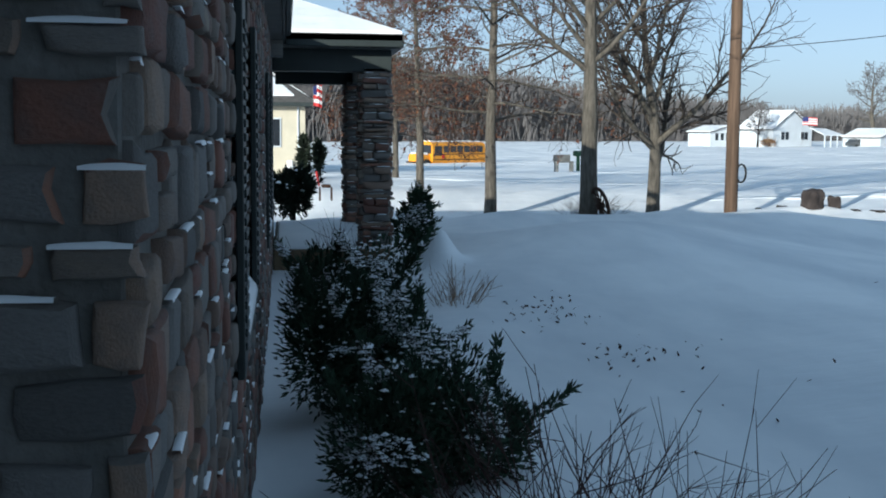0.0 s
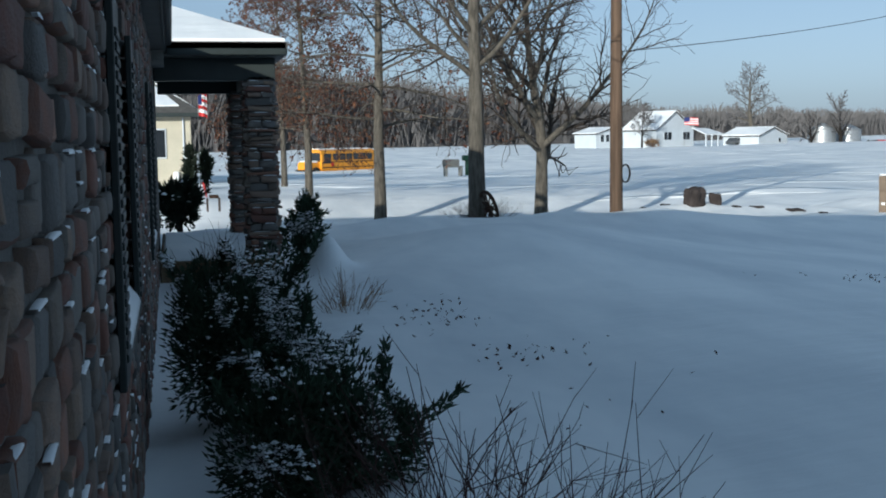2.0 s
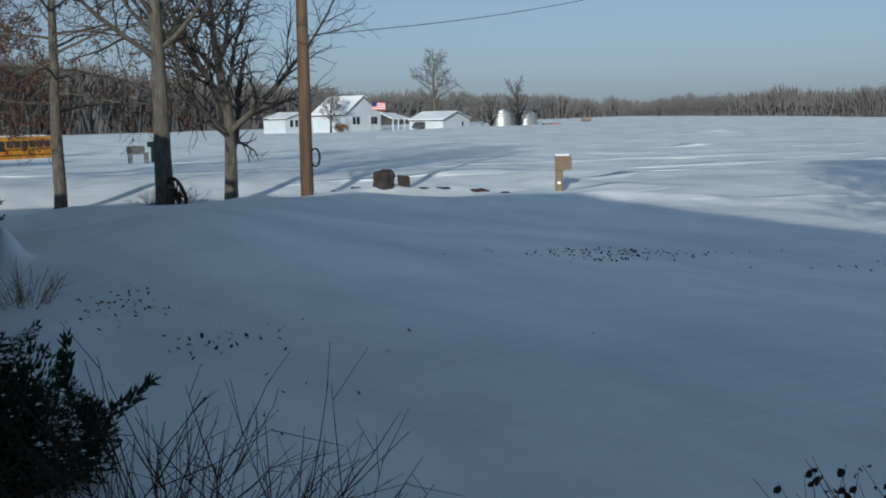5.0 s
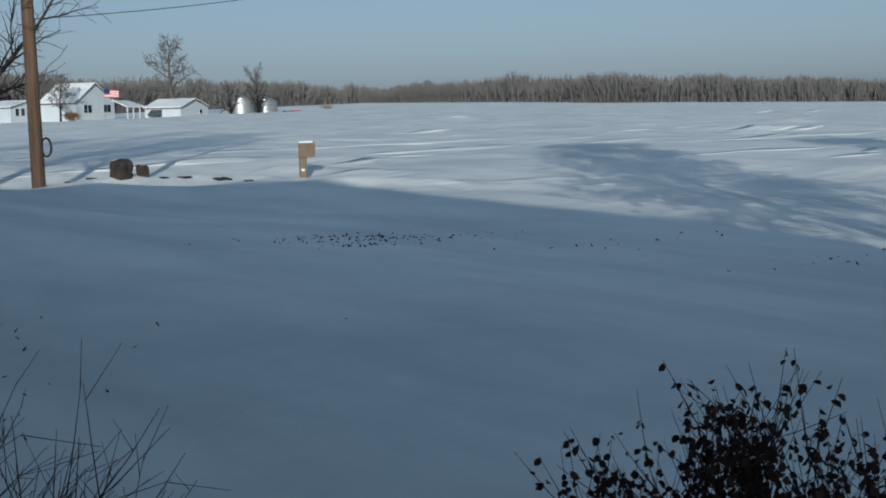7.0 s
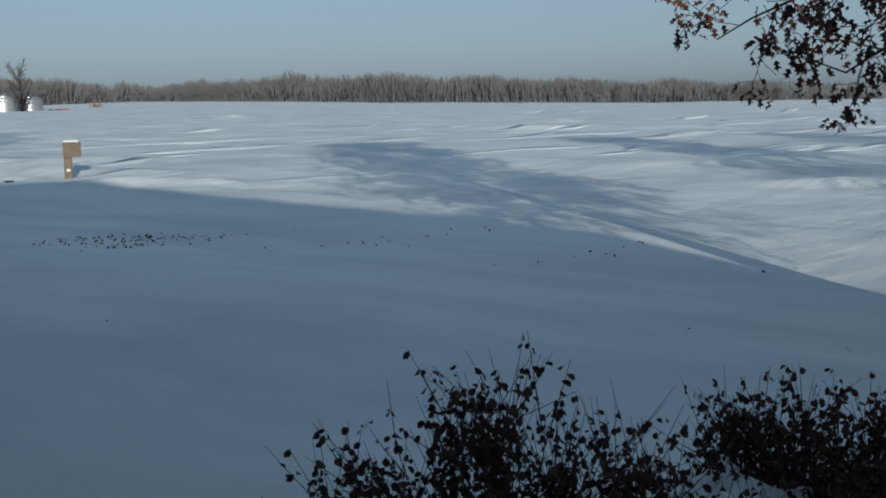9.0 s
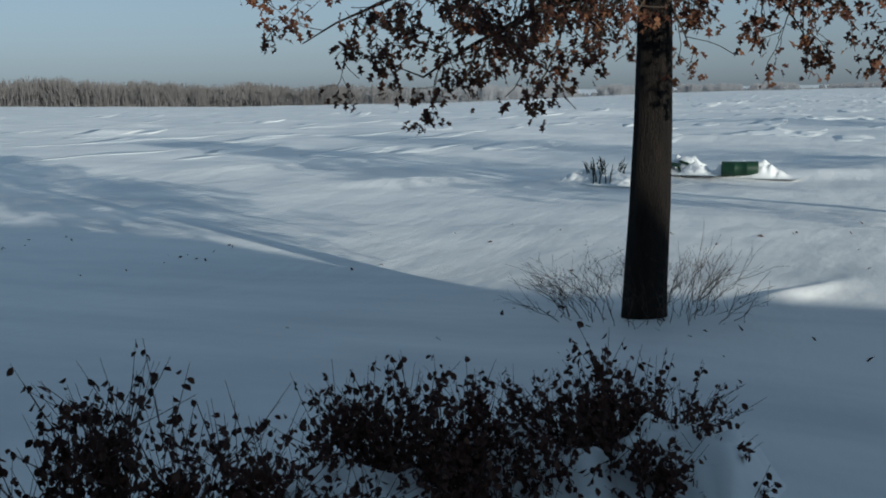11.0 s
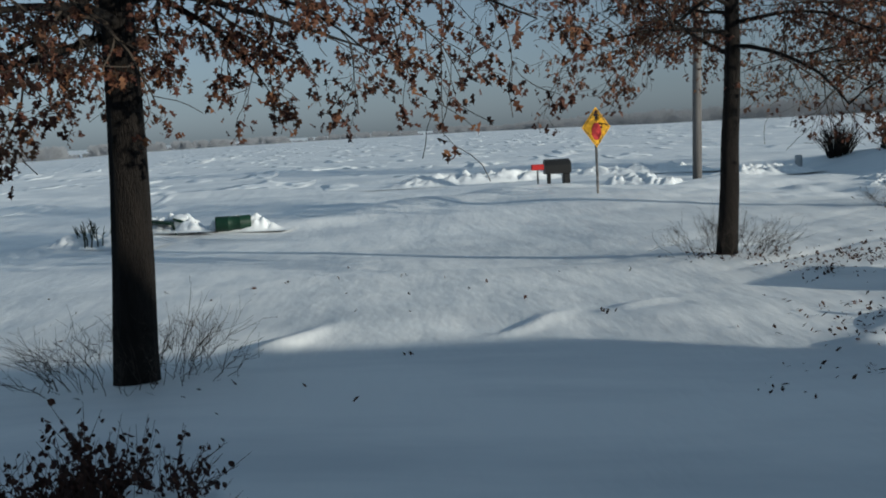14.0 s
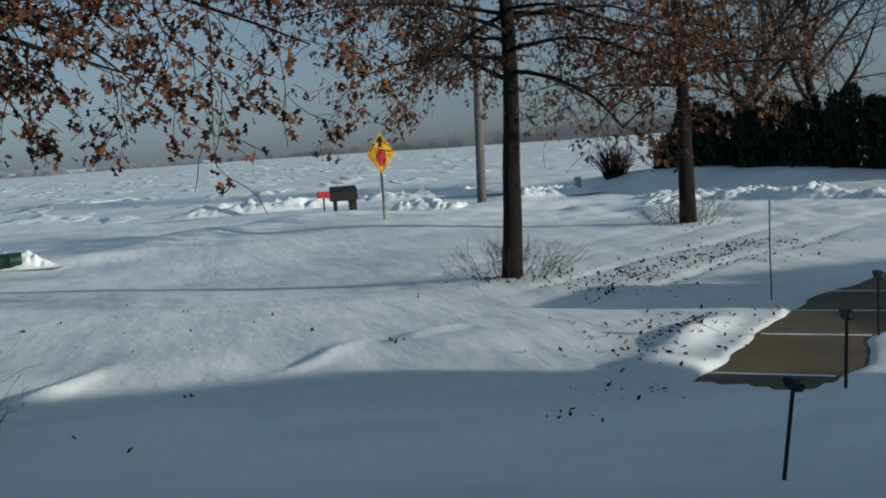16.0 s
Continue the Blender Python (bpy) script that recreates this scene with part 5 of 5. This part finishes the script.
def farm():
    gabled_house("farmhouse", (86.3, 197.0, 0.4), 24 + 180 - 180, 9.5, 8, 2.9, 6.0, WHITE, "white wooden farmhouse with a steep snowy roof", ((-2.4, 1.0, 0.8, 1.3), (-1.4, 1.0, 0.8, 1.3), (2.4, 1.0, 0.8, 1.3), (3.3, 1.0, 0.8, 1.3)))
    wing = gabled_house("farmhouse_wing", (76.3, 201.3, 0.6), 20, 7.5, 6, 2.1, 3.1, WHITE, "low white wing of the farmhouse", tuple((-2.4 + i * 1.2, 0.6, 0.7, 1.2) for i in range(4)))
    p = thing("farm_porch", (91.0, 193.5, 0.3), "open porch of the farmhouse with white posts", "porch", turn=24)
    part("roof", roof_slab([(-2.6, -1.6, 2.0), (2.6, -1.6, 1.9), (1.6, 1.6, 3.0), (-2.6, 1.6, 3.2)], 0.15), SNOW, p)
    for x in (-2.3, -0.8, 0.8, 2.3):
        part("post", Shape().box((x - 0.09, -1.5, -0.4), (x + 0.09, -1.3, 1.95), 0.01), WHITE, p)
    gabled_house("farm_garage", (98.8, 185.2, 0.1), 28, 8.2, 7, 1.9, 3.2, WHITE, "white garage with a snowy roof", ((1.8, 0.7, 0.6, 0.7),))
    for x, y, s in ((108.3, 185.9, 1.0), (114.5, 188.0, 0.95)):
        b = thing("grain_bin", (x, y, -0.1), "round corrugated steel grain bin", "silo", "grain bins")
        prof = []
        for k in range(14):
            zz = 2.9 * s * k / 13
            prof.append((2.25 * s + (0.05 if k % 2 else 0), zz - (0.3 if k == 0 else 0)))
        part("shell", Shape().lathe(prof, 28), STEEL, b, smooth=True)
        part("roof", Shape().lathe([(2.35 * s, 2.9 * s), (0.5 * s, 3.8 * s), (0.45 * s, 3.95 * s), (0.05, 4.0 * s)], 28), STEEL, b, smooth=True)
    c = thing("car", (93.8, 186.8, 0.15), "dark grey car parked at the farm", "car", turn=30)
    part("body", Shape().prism([(-2.1, 0.35), (2.1, 0.35), (2.1, 0.8), (1.2, 0.95), (0.6, 1.42), (-1.0, 1.45), (-1.8, 0.95), (-2.15, 0.85)], 1.7), CAR_PAINT, c)
    part("window", Shape().prism([(1.0, 0.97), (0.52, 1.36), (-0.95, 1.38), (-1.55, 0.98)], 0.02, pose(0, -0.015, 0)), GLASS, c)
    for x in (-1.3, 1.3):
        part("wheel", Shape().lathe([(0.2, -0.1), (0.32, -0.08), (0.32, 0.08), (0.2, 0.1)], 14, pose(x, 0.05, 0.3, 90, 0, 0)), RUBBER, c)
    f = thing("farm_implement", (115.2, 180.5, 0), "old red farm implement in the snow", "machine")
    part("beam", Shape().tube([(-2.5, 0, 0.5), (0, 0, 0.8), (2.6, 0.5, 0.5)], 0.1, 6), RUST, f)
    part("wheel", Shape().lathe([(0.3, -0.06), (0.5, 0), (0.3, 0.06)], 14, pose(-1.5, 0, 0.4, 90, 0, 0)), RUBBER, f)
    part("frame", Shape().box((0.2, -0.4, 0.2), (1.8, 0.4, 0.9), 0.1), RED, f)


farm()
FARBARE = dict(BARE, thin=0.03, kids=[18, 9, 5])
tree("bare_tree", (109.6, 213.6, 0.5), 81, dict(FARBARE, height=13.5, radius=0.55, thin=0.04), BARK, WOODS, "large bare tree behind the farm", group="farm trees")
tree("bare_tree", (110.3, 183.4, -0.1), 82, dict(SPREAD, height=7, radius=0.4, thin=0.035, kids=[12, 10, 6]), BARK_DARK, WOODS, "bare tree between the grain bins", group="farm trees")
tree("bare_tree", (105.6, 184.5, -0.1), 83, dict(SPREAD, height=5, radius=0.3, thin=0.035, kids=[12, 9, 5]), BARK_DARK, WOODS, "bare tree beside the grain bins", group="farm trees")
tree("bare_tree", (78.3, 192.6, 0.3), 84, dict(FARBARE, height=7, radius=0.2, thin=0.03), BARK_DARK, WOODS, "small bare tree before the farmhouse", group="farm trees")
twig_shrub("red_shrub", (126.6, 186.1, -0.3), 85, "small reddish bare tree alone in the field", 60, 2.6, 1.6, STRAW, radius=0.03, kids=4, split=False)
needle_bush("round_bush", (81.2, 195.2, 0.3), (1.4, 0.9, 1.1), 86, STRAW, "brown rounded bush by the farmhouse", 600, 0.3, 0.02, 5)


def far_woods():
    """Distant bare woods along the edge of the fields."""
    r = random.Random(91)
    near, pale = Shape(), Shape()
    prof_az = [20, 0, -10, -20, -30, -36, -38, -42, -48, -60, -66, -72, -80, -88, -96, -104, -115, -125]
    prof_h = [28, 27, 24, 17, 12.5, 10, 9.5, 12, 12.5, 10, 8.5, 7.5, 5.5, 3.5, 4, 5.5, 6, 6]
    prof_d = [240, 250, 300, 380, 420, 460, 460, 420, 380, 400, 400, 420, 480, 520, 420, 330, 300, 300]
    for i in range(4200):
        az = r.uniform(-125, 20)
        d = np.interp(-az, [-q for q in prof_az], prof_d) + r.uniform(0, 45)
        h = np.interp(-az, [-q for q in prof_az], prof_h) * r.uniform(0.72, 1.0) * (0.9 + 0.3 * noise.noise(Vector((az * 0.45, 1, 0))))
        if -102 < az < -76 and noise.noise(Vector((az * 0.8, 7, 0))) < -0.1:
            h *= 0.4
        x, y = -d * math.sin(radians(az)), d * math.cos(radians(az))
        zz = float(np.interp(az, [-180, -120, -97, -84, -70, -60, -48, -36, -22, -13, 0, 180], [0, 0.5, 0.6, 0, -2.2, -2.0, -0.3, 1.5, 0.2, 0.2, 0, 0])) - 0.6
        k = d / 400
        cw = h * r.uniform(0.26, 0.46)
        # trees past this bearing take the colour with haze in it
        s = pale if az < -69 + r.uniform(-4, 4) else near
        ex, ey = math.cos(radians(az)), math.sin(radians(az))
        for j in range(58):
            th = r.uniform(-1.9, 1.9)
            q = math.sqrt(r.random())
            zc = h * 0.58
            tx, tz = math.sin(th) * cw * q, zc + math.cos(th) * h * 0.42 * q
            bx, bz = tx * r.uniform(0.45, 0.85), max(tz - h * r.uniform(0.1, 0.34), 0)
            if j < 3:
                tx, tz, bx, bz = r.uniform(-0.05, 0.05) * h, h * 0.7, 0, 0
            elif j < 15:
                bx, bz = r.uniform(-1.3, 1.3) * cw, 0
                tx, tz = bx + r.uniform(-0.12, 0.12) * h, h * r.uniform(0.15, 0.5)
            dep = r.uniform(-1, 1) * cw
            w = 0.05 * k * r.uniform(0.6, 1.6) + h * 0.0038
            n = len(s.v)
            for px, pz, ww in ((bx, bz, -w), (bx, bz, w), (tx, tz, w * 0.45), (tx, tz, -w * 0.45)):
                s.v.append((x + ex * (px + ww) - ey * dep, y + ey * (px + ww) + ex * dep, zz + pz))
            s.f.append((n, n + 1, n + 2, n + 3))
    tagged(part("far_woods", near, WOODS), "grey-brown bare woods along the far edge of the fields", "woods", kind="stuff")
    tagged(part("far_woods", pale, WOODS_HAZED), "far tree line, coloured pale for the haze of blowing snow", "woods", kind="stuff")


far_woods()


def scrap_pile():
    """Green barrel and broken garden things half buried beyond the oak."""
    b = thing("barrel", (28.0, 3.05, 0.08), "dark green barrel lying on its side in the snow", "barrel", turn=8)
    part("drum", Shape().lathe([(0.02, -0.6), (0.24, -0.6), (0.26, -0.56), (0.25, -0.2), (0.265, -0.18), (0.25, -0.15), (0.25, 0.2), (0.265, 0.22), (0.25, 0.25), (0.26, 0.56), (0.24, 0.6), (0.02, 0.6)], 18, pose(0, 0, 0.1, 90, 0, 0) @ Matrix.Scale(0.68, 4)), GREEN_PLASTIC, b, smooth=True)
    c = thing("broken_chair", (28.2, 4.3, 0.15), "toppled green plastic garden chair with snow on it", "chair", turn=20)
    part("seat", Shape().box((-0.3, -0.3, 0.1), (0.3, 0.25, 0.16), 0.03, pose(0, 0, 0, 20, 0, 0)), GREEN_PLASTIC, c)
    part("backrest", Shape().box((-0.3, 0.2, 0.0), (0.3, 0.7, 0.07), 0.03, pose(0, 0, 0.05, 8, 0, 0)), GREEN_PLASTIC, c)
    for x, y in ((-0.26, -0.28), (0.26, -0.28), (-0.26, 0.22), (0.26, 0.22)):
        part("leg", Shape().tube([(x, y, 0.1), (x * 1.3, y - 0.1, -0.25)], 0.03, 6), GREEN_PLASTIC, c)
    part("snow_cap", Shape().lathe([(0.02, 0), (0.25, 0.02), (0.2, 0.12), (0.05, 0.18)], 12, pose(0, 0, 0.12)), SNOW, c, smooth=True)
    twig_shrub("weed_clump", (26.8, 5.9, 0.05), 95, "dead weeds poking out of a small drift", 26, 0.5, 0.6, HEDGE, radius=0.02, kids=3, start=0.8)


scrap_pile()


def bench_and_things():
    b = thing("garden_bench", (17.2, 72.9, 0), "pale weathered bench drifted with snow in the field", "bench", turn=15)
    part("seat", Shape().box((-0.7, -0.25, 0.35), (0.5, 0.25, 0.45), 0.03), SIDING, b)
    part("backrest", Shape().box((-0.7, 0.2, 0.45), (0.5, 0.28, 0.85), 0.03), SIDING, b)
    for x in (-0.65, 0.4):
        part("leg", Shape().box((x, -0.22, -0.2), (x + 0.1, 0.22, 0.36), 0.02), SIDING, b)
    g = thing("mailbox", (17.95, 72.6, 0.05), "dark green box on a post in the field", "mailbox")
    part("post", Shape().box((-0.1, -0.1, -0.2), (0.1, 0.1, 0.75), 0.02), GREEN_PLASTIC, g)
    part("box", Shape().box((-0.3, -0.2, 0.72), (0.25, 0.2, 1.05), 0.06), GREEN_PLASTIC, g)
    w = thing("wagon_wheel", (7.8, 29.15, 0.02), "old dark spoked wagon wheel leaning on a tree", "wheel", turn=-80)
    m = pose(0, 0, 0.34, 14, 0, 0)
    rim = Shape()
    ring = [m @ Vector((0.45 * math.cos(k / 24 * 6.2832), 0, 0.45 * math.sin(k / 24 * 6.2832))) for k in range(25)]
    rim.tube(ring, 0.045, 6, False)
    part("rim", rim, RUST, w)
    for k in range(12):
        a = k / 12 * 6.2832
        part("spoke", Shape().tube([m @ Vector((0, 0, 0)), m @ Vector((0.45 * math.cos(a), 0, 0.45 * math.sin(a)))], 0.022, 5), RUST, w)
    part("hub", Shape().lathe([(0.04, -0.12), (0.08, -0.08), (0.08, 0.08), (0.04, 0.12)], 12, m @ pose(0, 0, 0, 90, 0, 0)), RUST, w)
    c = thing("red_bench", (1.35, 41.3, 0), "small red garden cart in the snow", "cart")
    part("body", Shape().box((-0.12, -0.2, 0.25), (0.2, 0.2, 0.36), 0.03), RUST, c)
    part("handle", Shape().tube([(-0.2, 0, 0.3), (-0.3, 0, 0.8)], 0.03, 6), RED, c)
    for x in (-0.18, 0.22):
        part("leg", Shape().box((x - 0.03, -0.15, -0.2), (x + 0.03, 0.15, 0.26), 0.01), RUST, c)


bench_and_things()


def boulder(at, size, seed, label="dark boulder poking through the drift"):
    r = random.Random(seed)
    bm = bmesh.new()
    bmesh.ops.create_icosphere(bm, subdivisions=3, radius=1)
    off = Vector((r.uniform(0, 50), r.uniform(0, 50), 0))
    for v in bm.verts:
        k = 1 + 0.35 * noise.noise(v.co * 0.9 + off) + 0.12 * noise.noise(v.co * 2.6 + off)
        pn = sum(abs(q) ** 6 for q in v.co) ** (1 / 6)
        k = k * 0.85 / pn * (1 - 0.12 * v.co.z)
        v.co = Vector((v.co.x * size[0], v.co.y * size[1], v.co.z * size[2])) * k
    me = bpy.data.meshes.new("boulder")
    bm.to_mesh(me)
    bm.free()
    me.materials.append(ROCK)
    ob = tagged(new("boulder", me), label, "rock", "rocks")
    ob.matrix_basis = pose(*at, 0, 0, r.uniform(0, 360))
    return ob


for i, (x, y, sx, sz) in enumerate(((13.75, 30.0, 0.36, 0.4), (14.35, 30.0, 0.17, 0.2), (12.6, 30.6, 0.25, 0.14), (13.1, 30.4, 0.2, 0.14), (14.9, 29.8, 0.22, 0.12), (15.4, 29.6, 0.22, 0.12), (16.3, 29.2, 0.3, 0.12), (16.9, 28.9, 0.25, 0.1), (12.1, 30.7, 0.2, 0.1))):
    boulder((x, y, z(x, y) + (-0.07 if i > 1 else 0.12)), (sx, sx * 0.8, sz), 100 + i)


def litter(name, spots, seed, label, mat, size):
    """Dry leaves lying on the snow."""
    r = random.Random(seed)
    s = Shape()
    for cx, cy, sx, sy, n in spots:
        xs = [(cx + r.gauss(0, sx), cy + r.gauss(0, sy)) for _ in range(n)]
        hs = height(np.array([q[0] for q in xs]), np.array([q[1] for q in xs]))
        for (x, y), h in zip(xs, hs):
            k = size * r.uniform(0.5, 1.4) * (1 + max(cx - 8, 0) * 0.045)
            m = pose(x, y, h + 0.012, r.uniform(-50, 50), r.uniform(-50, 50), r.uniform(0, 360))
            s.add([(-k, 0, 0), (-0.3 * k, -0.5 * k, 0.15 * k), (k, 0.1 * k, 0.3 * k), (-0.1 * k, 0.45 * k, 0.2 * k)], [(0, 1, 2, 3)], m)
    tagged(part(name, s, mat), label, "leaves", kind="stuff")


litter("leaf_litter", ((2.75, 12.6, 0.28, 0.5, 70), (3.2, 10.6, 0.3, 0.25, 40), (3.3, 8.6, 0.9, 0.8, 16), (9.9, 13.7, 0.9, 0.4, 150), (9.2, 12.9, 0.3, 0.15, 30), (12.4, 8.6, 1.2, 0.3, 12), (13.5, 11.5, 1.2, 0.3, 14), (11.6, -5.1, 0.55, 0.45, 130), (10.4, -4.5, 0.4, 0.3, 40), (12.1, -6.0, 0.5, 0.4, 40), (9.2, -3.6, 0.4, 0.3, 26), (8.5, -2.95, 0.25, 0.2, 7), (15.3, -5.9, 0.6, 0.25, 90), (16.3, -6.9, 0.6, 0.35, 150), (17.3, -8.2, 0.5, 0.6, 170), (18.6, -9.8, 0.6, 0.7, 150), (17.5, -5.4, 0.7, 0.45, 130), (23.6, -11.1, 1.0, 0.5, 60), (12.81, -2.58, 0.06, 0.05, 9), (10.86, -0.38, 0.03, 0.03, 5), (10, 2, 0.8, 0.8, 40), (16.5, 1, 1.5, 3, 40)), 111, "scattered dry brown leaves on the snow", LEAF_DARK, 0.027)


def parked_car():
    """Dark car at the foot of the walk; only its flank and mirror come into view."""
    c = thing("car", (10.7, -10.3, 0.0), "dark parked car with a black door mirror", "car", turn=45)
    part("body", Shape().prism([(-2.2, 0.3), (2.2, 0.3), (2.25, 0.75), (1.9, 0.92), (1.0, 1.0), (0.3, 1.42), (-1.2, 1.45), (-2.0, 1.0), (-2.25, 0.9)], 1.75, pose(0, -0.88, 0)), CAR_PAINT, c)
    for s in (-1, 1):
        part("side_window", Shape().prism([(0.8, 1.0), (0.25, 1.37), (-1.15, 1.4), (-1.7, 1.02)], 0.02, pose(0, s * 0.88 - 0.01, 0)), GLASS, c)
        part("mirror", Shape().box((0.75, s * 0.98 - 0.12, 0.95), (0.9, s * 0.98 + 0.12, 1.1), 0.04), BLACK, c)
        part("tail_light", Shape().box((-2.26, s * 0.7 - 0.15, 0.7), (-2.1, s * 0.7 + 0.15, 0.9), 0.03), RED, c)
        for x in (-1.4, 1.4):
            w = part("wheel", Shape().lathe([(0.2, -0.11), (0.33, -0.09), (0.33, 0.09), (0.2, 0.11)], 18, pose(x, s * 0.8, 0.33, 90, 0, 0)), RUBBER, c)
            part("rim", Shape().lathe([(0.2, -0.02), (0.18, 0.02), (0.05, 0.03)], 14, pose(x, s * 0.88, 0.33, 90 * -s, 0, 0)), STEEL, w)


parked_car()


def snow_pile(at, size, turn, seed, label="rough heap of ploughed snow lumps"):
    """A lumpy heap with chunks standing proud."""
    n, k = 84, 40
    gx, gy = np.meshgrid(np.linspace(-1.25, 1.25, n), np.linspace(-1.25, 1.25, k), indexing="ij")
    X, Y = gx * size[0], gy * size[1]
    lump = 0.75 + 0.7 * bumpy(X, Y, 0.9, seed) + 1.9 * np.abs(bumpy(X, Y, 0.45, seed + 1)) + 1.3 * np.abs(bumpy(X, Y, 0.2, seed + 2)) + 0.5 * bumpy(X, Y, 0.1, seed + 3)
    Z = size[2] * np.exp(-(gx * 1.2) ** 6 - (gy * 1.25) ** 4) * lump - 0.05
    s = Shape()
    s.v = [tuple(q) for q in np.stack([X, Y, Z], -1).reshape(-1, 3).tolist()]
    s.f = [(i * k + j, (i + 1) * k + j, (i + 1) * k + j + 1, i * k + j + 1) for i in range(n - 1) for j in range(k - 1)]
    ob = part("snow_pile", s, SNOW, smooth=True, m=pose(*at, 0, 0, turn))
    return tagged(ob, label, "snow", "ploughed snow", "stuff")


for x, y, sx, sy, h, tn, sd in ((45, -4.2, 3.6, 1.2, 0.34, 85, 201), (35.8, -8.4, 1.6, 0.9, 0.26, 60, 204), (46, -10.5, 3.2, 1.1, 0.24, 80, 207), (39.5, -13.2, 2.4, 0.9, 0.26, 120, 210), (31.5, -14.4, 1.8, 0.8, 0.22, 140, 213), (30, -17.0, 2.6, 1.0, 0.28, 30, 216), (27, -18.6, 2.6, 1.0, 0.25, 30, 219), (33.5, -15.6, 2.0, 0.8, 0.22, 30, 222)):
    snow_pile((x, y, z(x, y)), (sx, sy, h * 0.75), tn, sd)
for x, y, sx, sy, h, sd in ((28.3, 2.9, 1.0, 0.4, 0.22, 231), (28.3, 4.5, 0.9, 0.5, 0.22, 234), (26.8, 6.0, 1.3, 0.5, 0.15, 237), (5.1, 1.55, 0.5, 0.35, 0.22, 240), (4.5, 2.1, 0.45, 0.3, 0.24, 243), (5.3, 0.85, 0.4, 0.35, 0.26, 246)):
    snow_pile((x, y, z(x, y)), (sx, sy, h), 80, sd, "small soft drift of snow caught by the clutter")
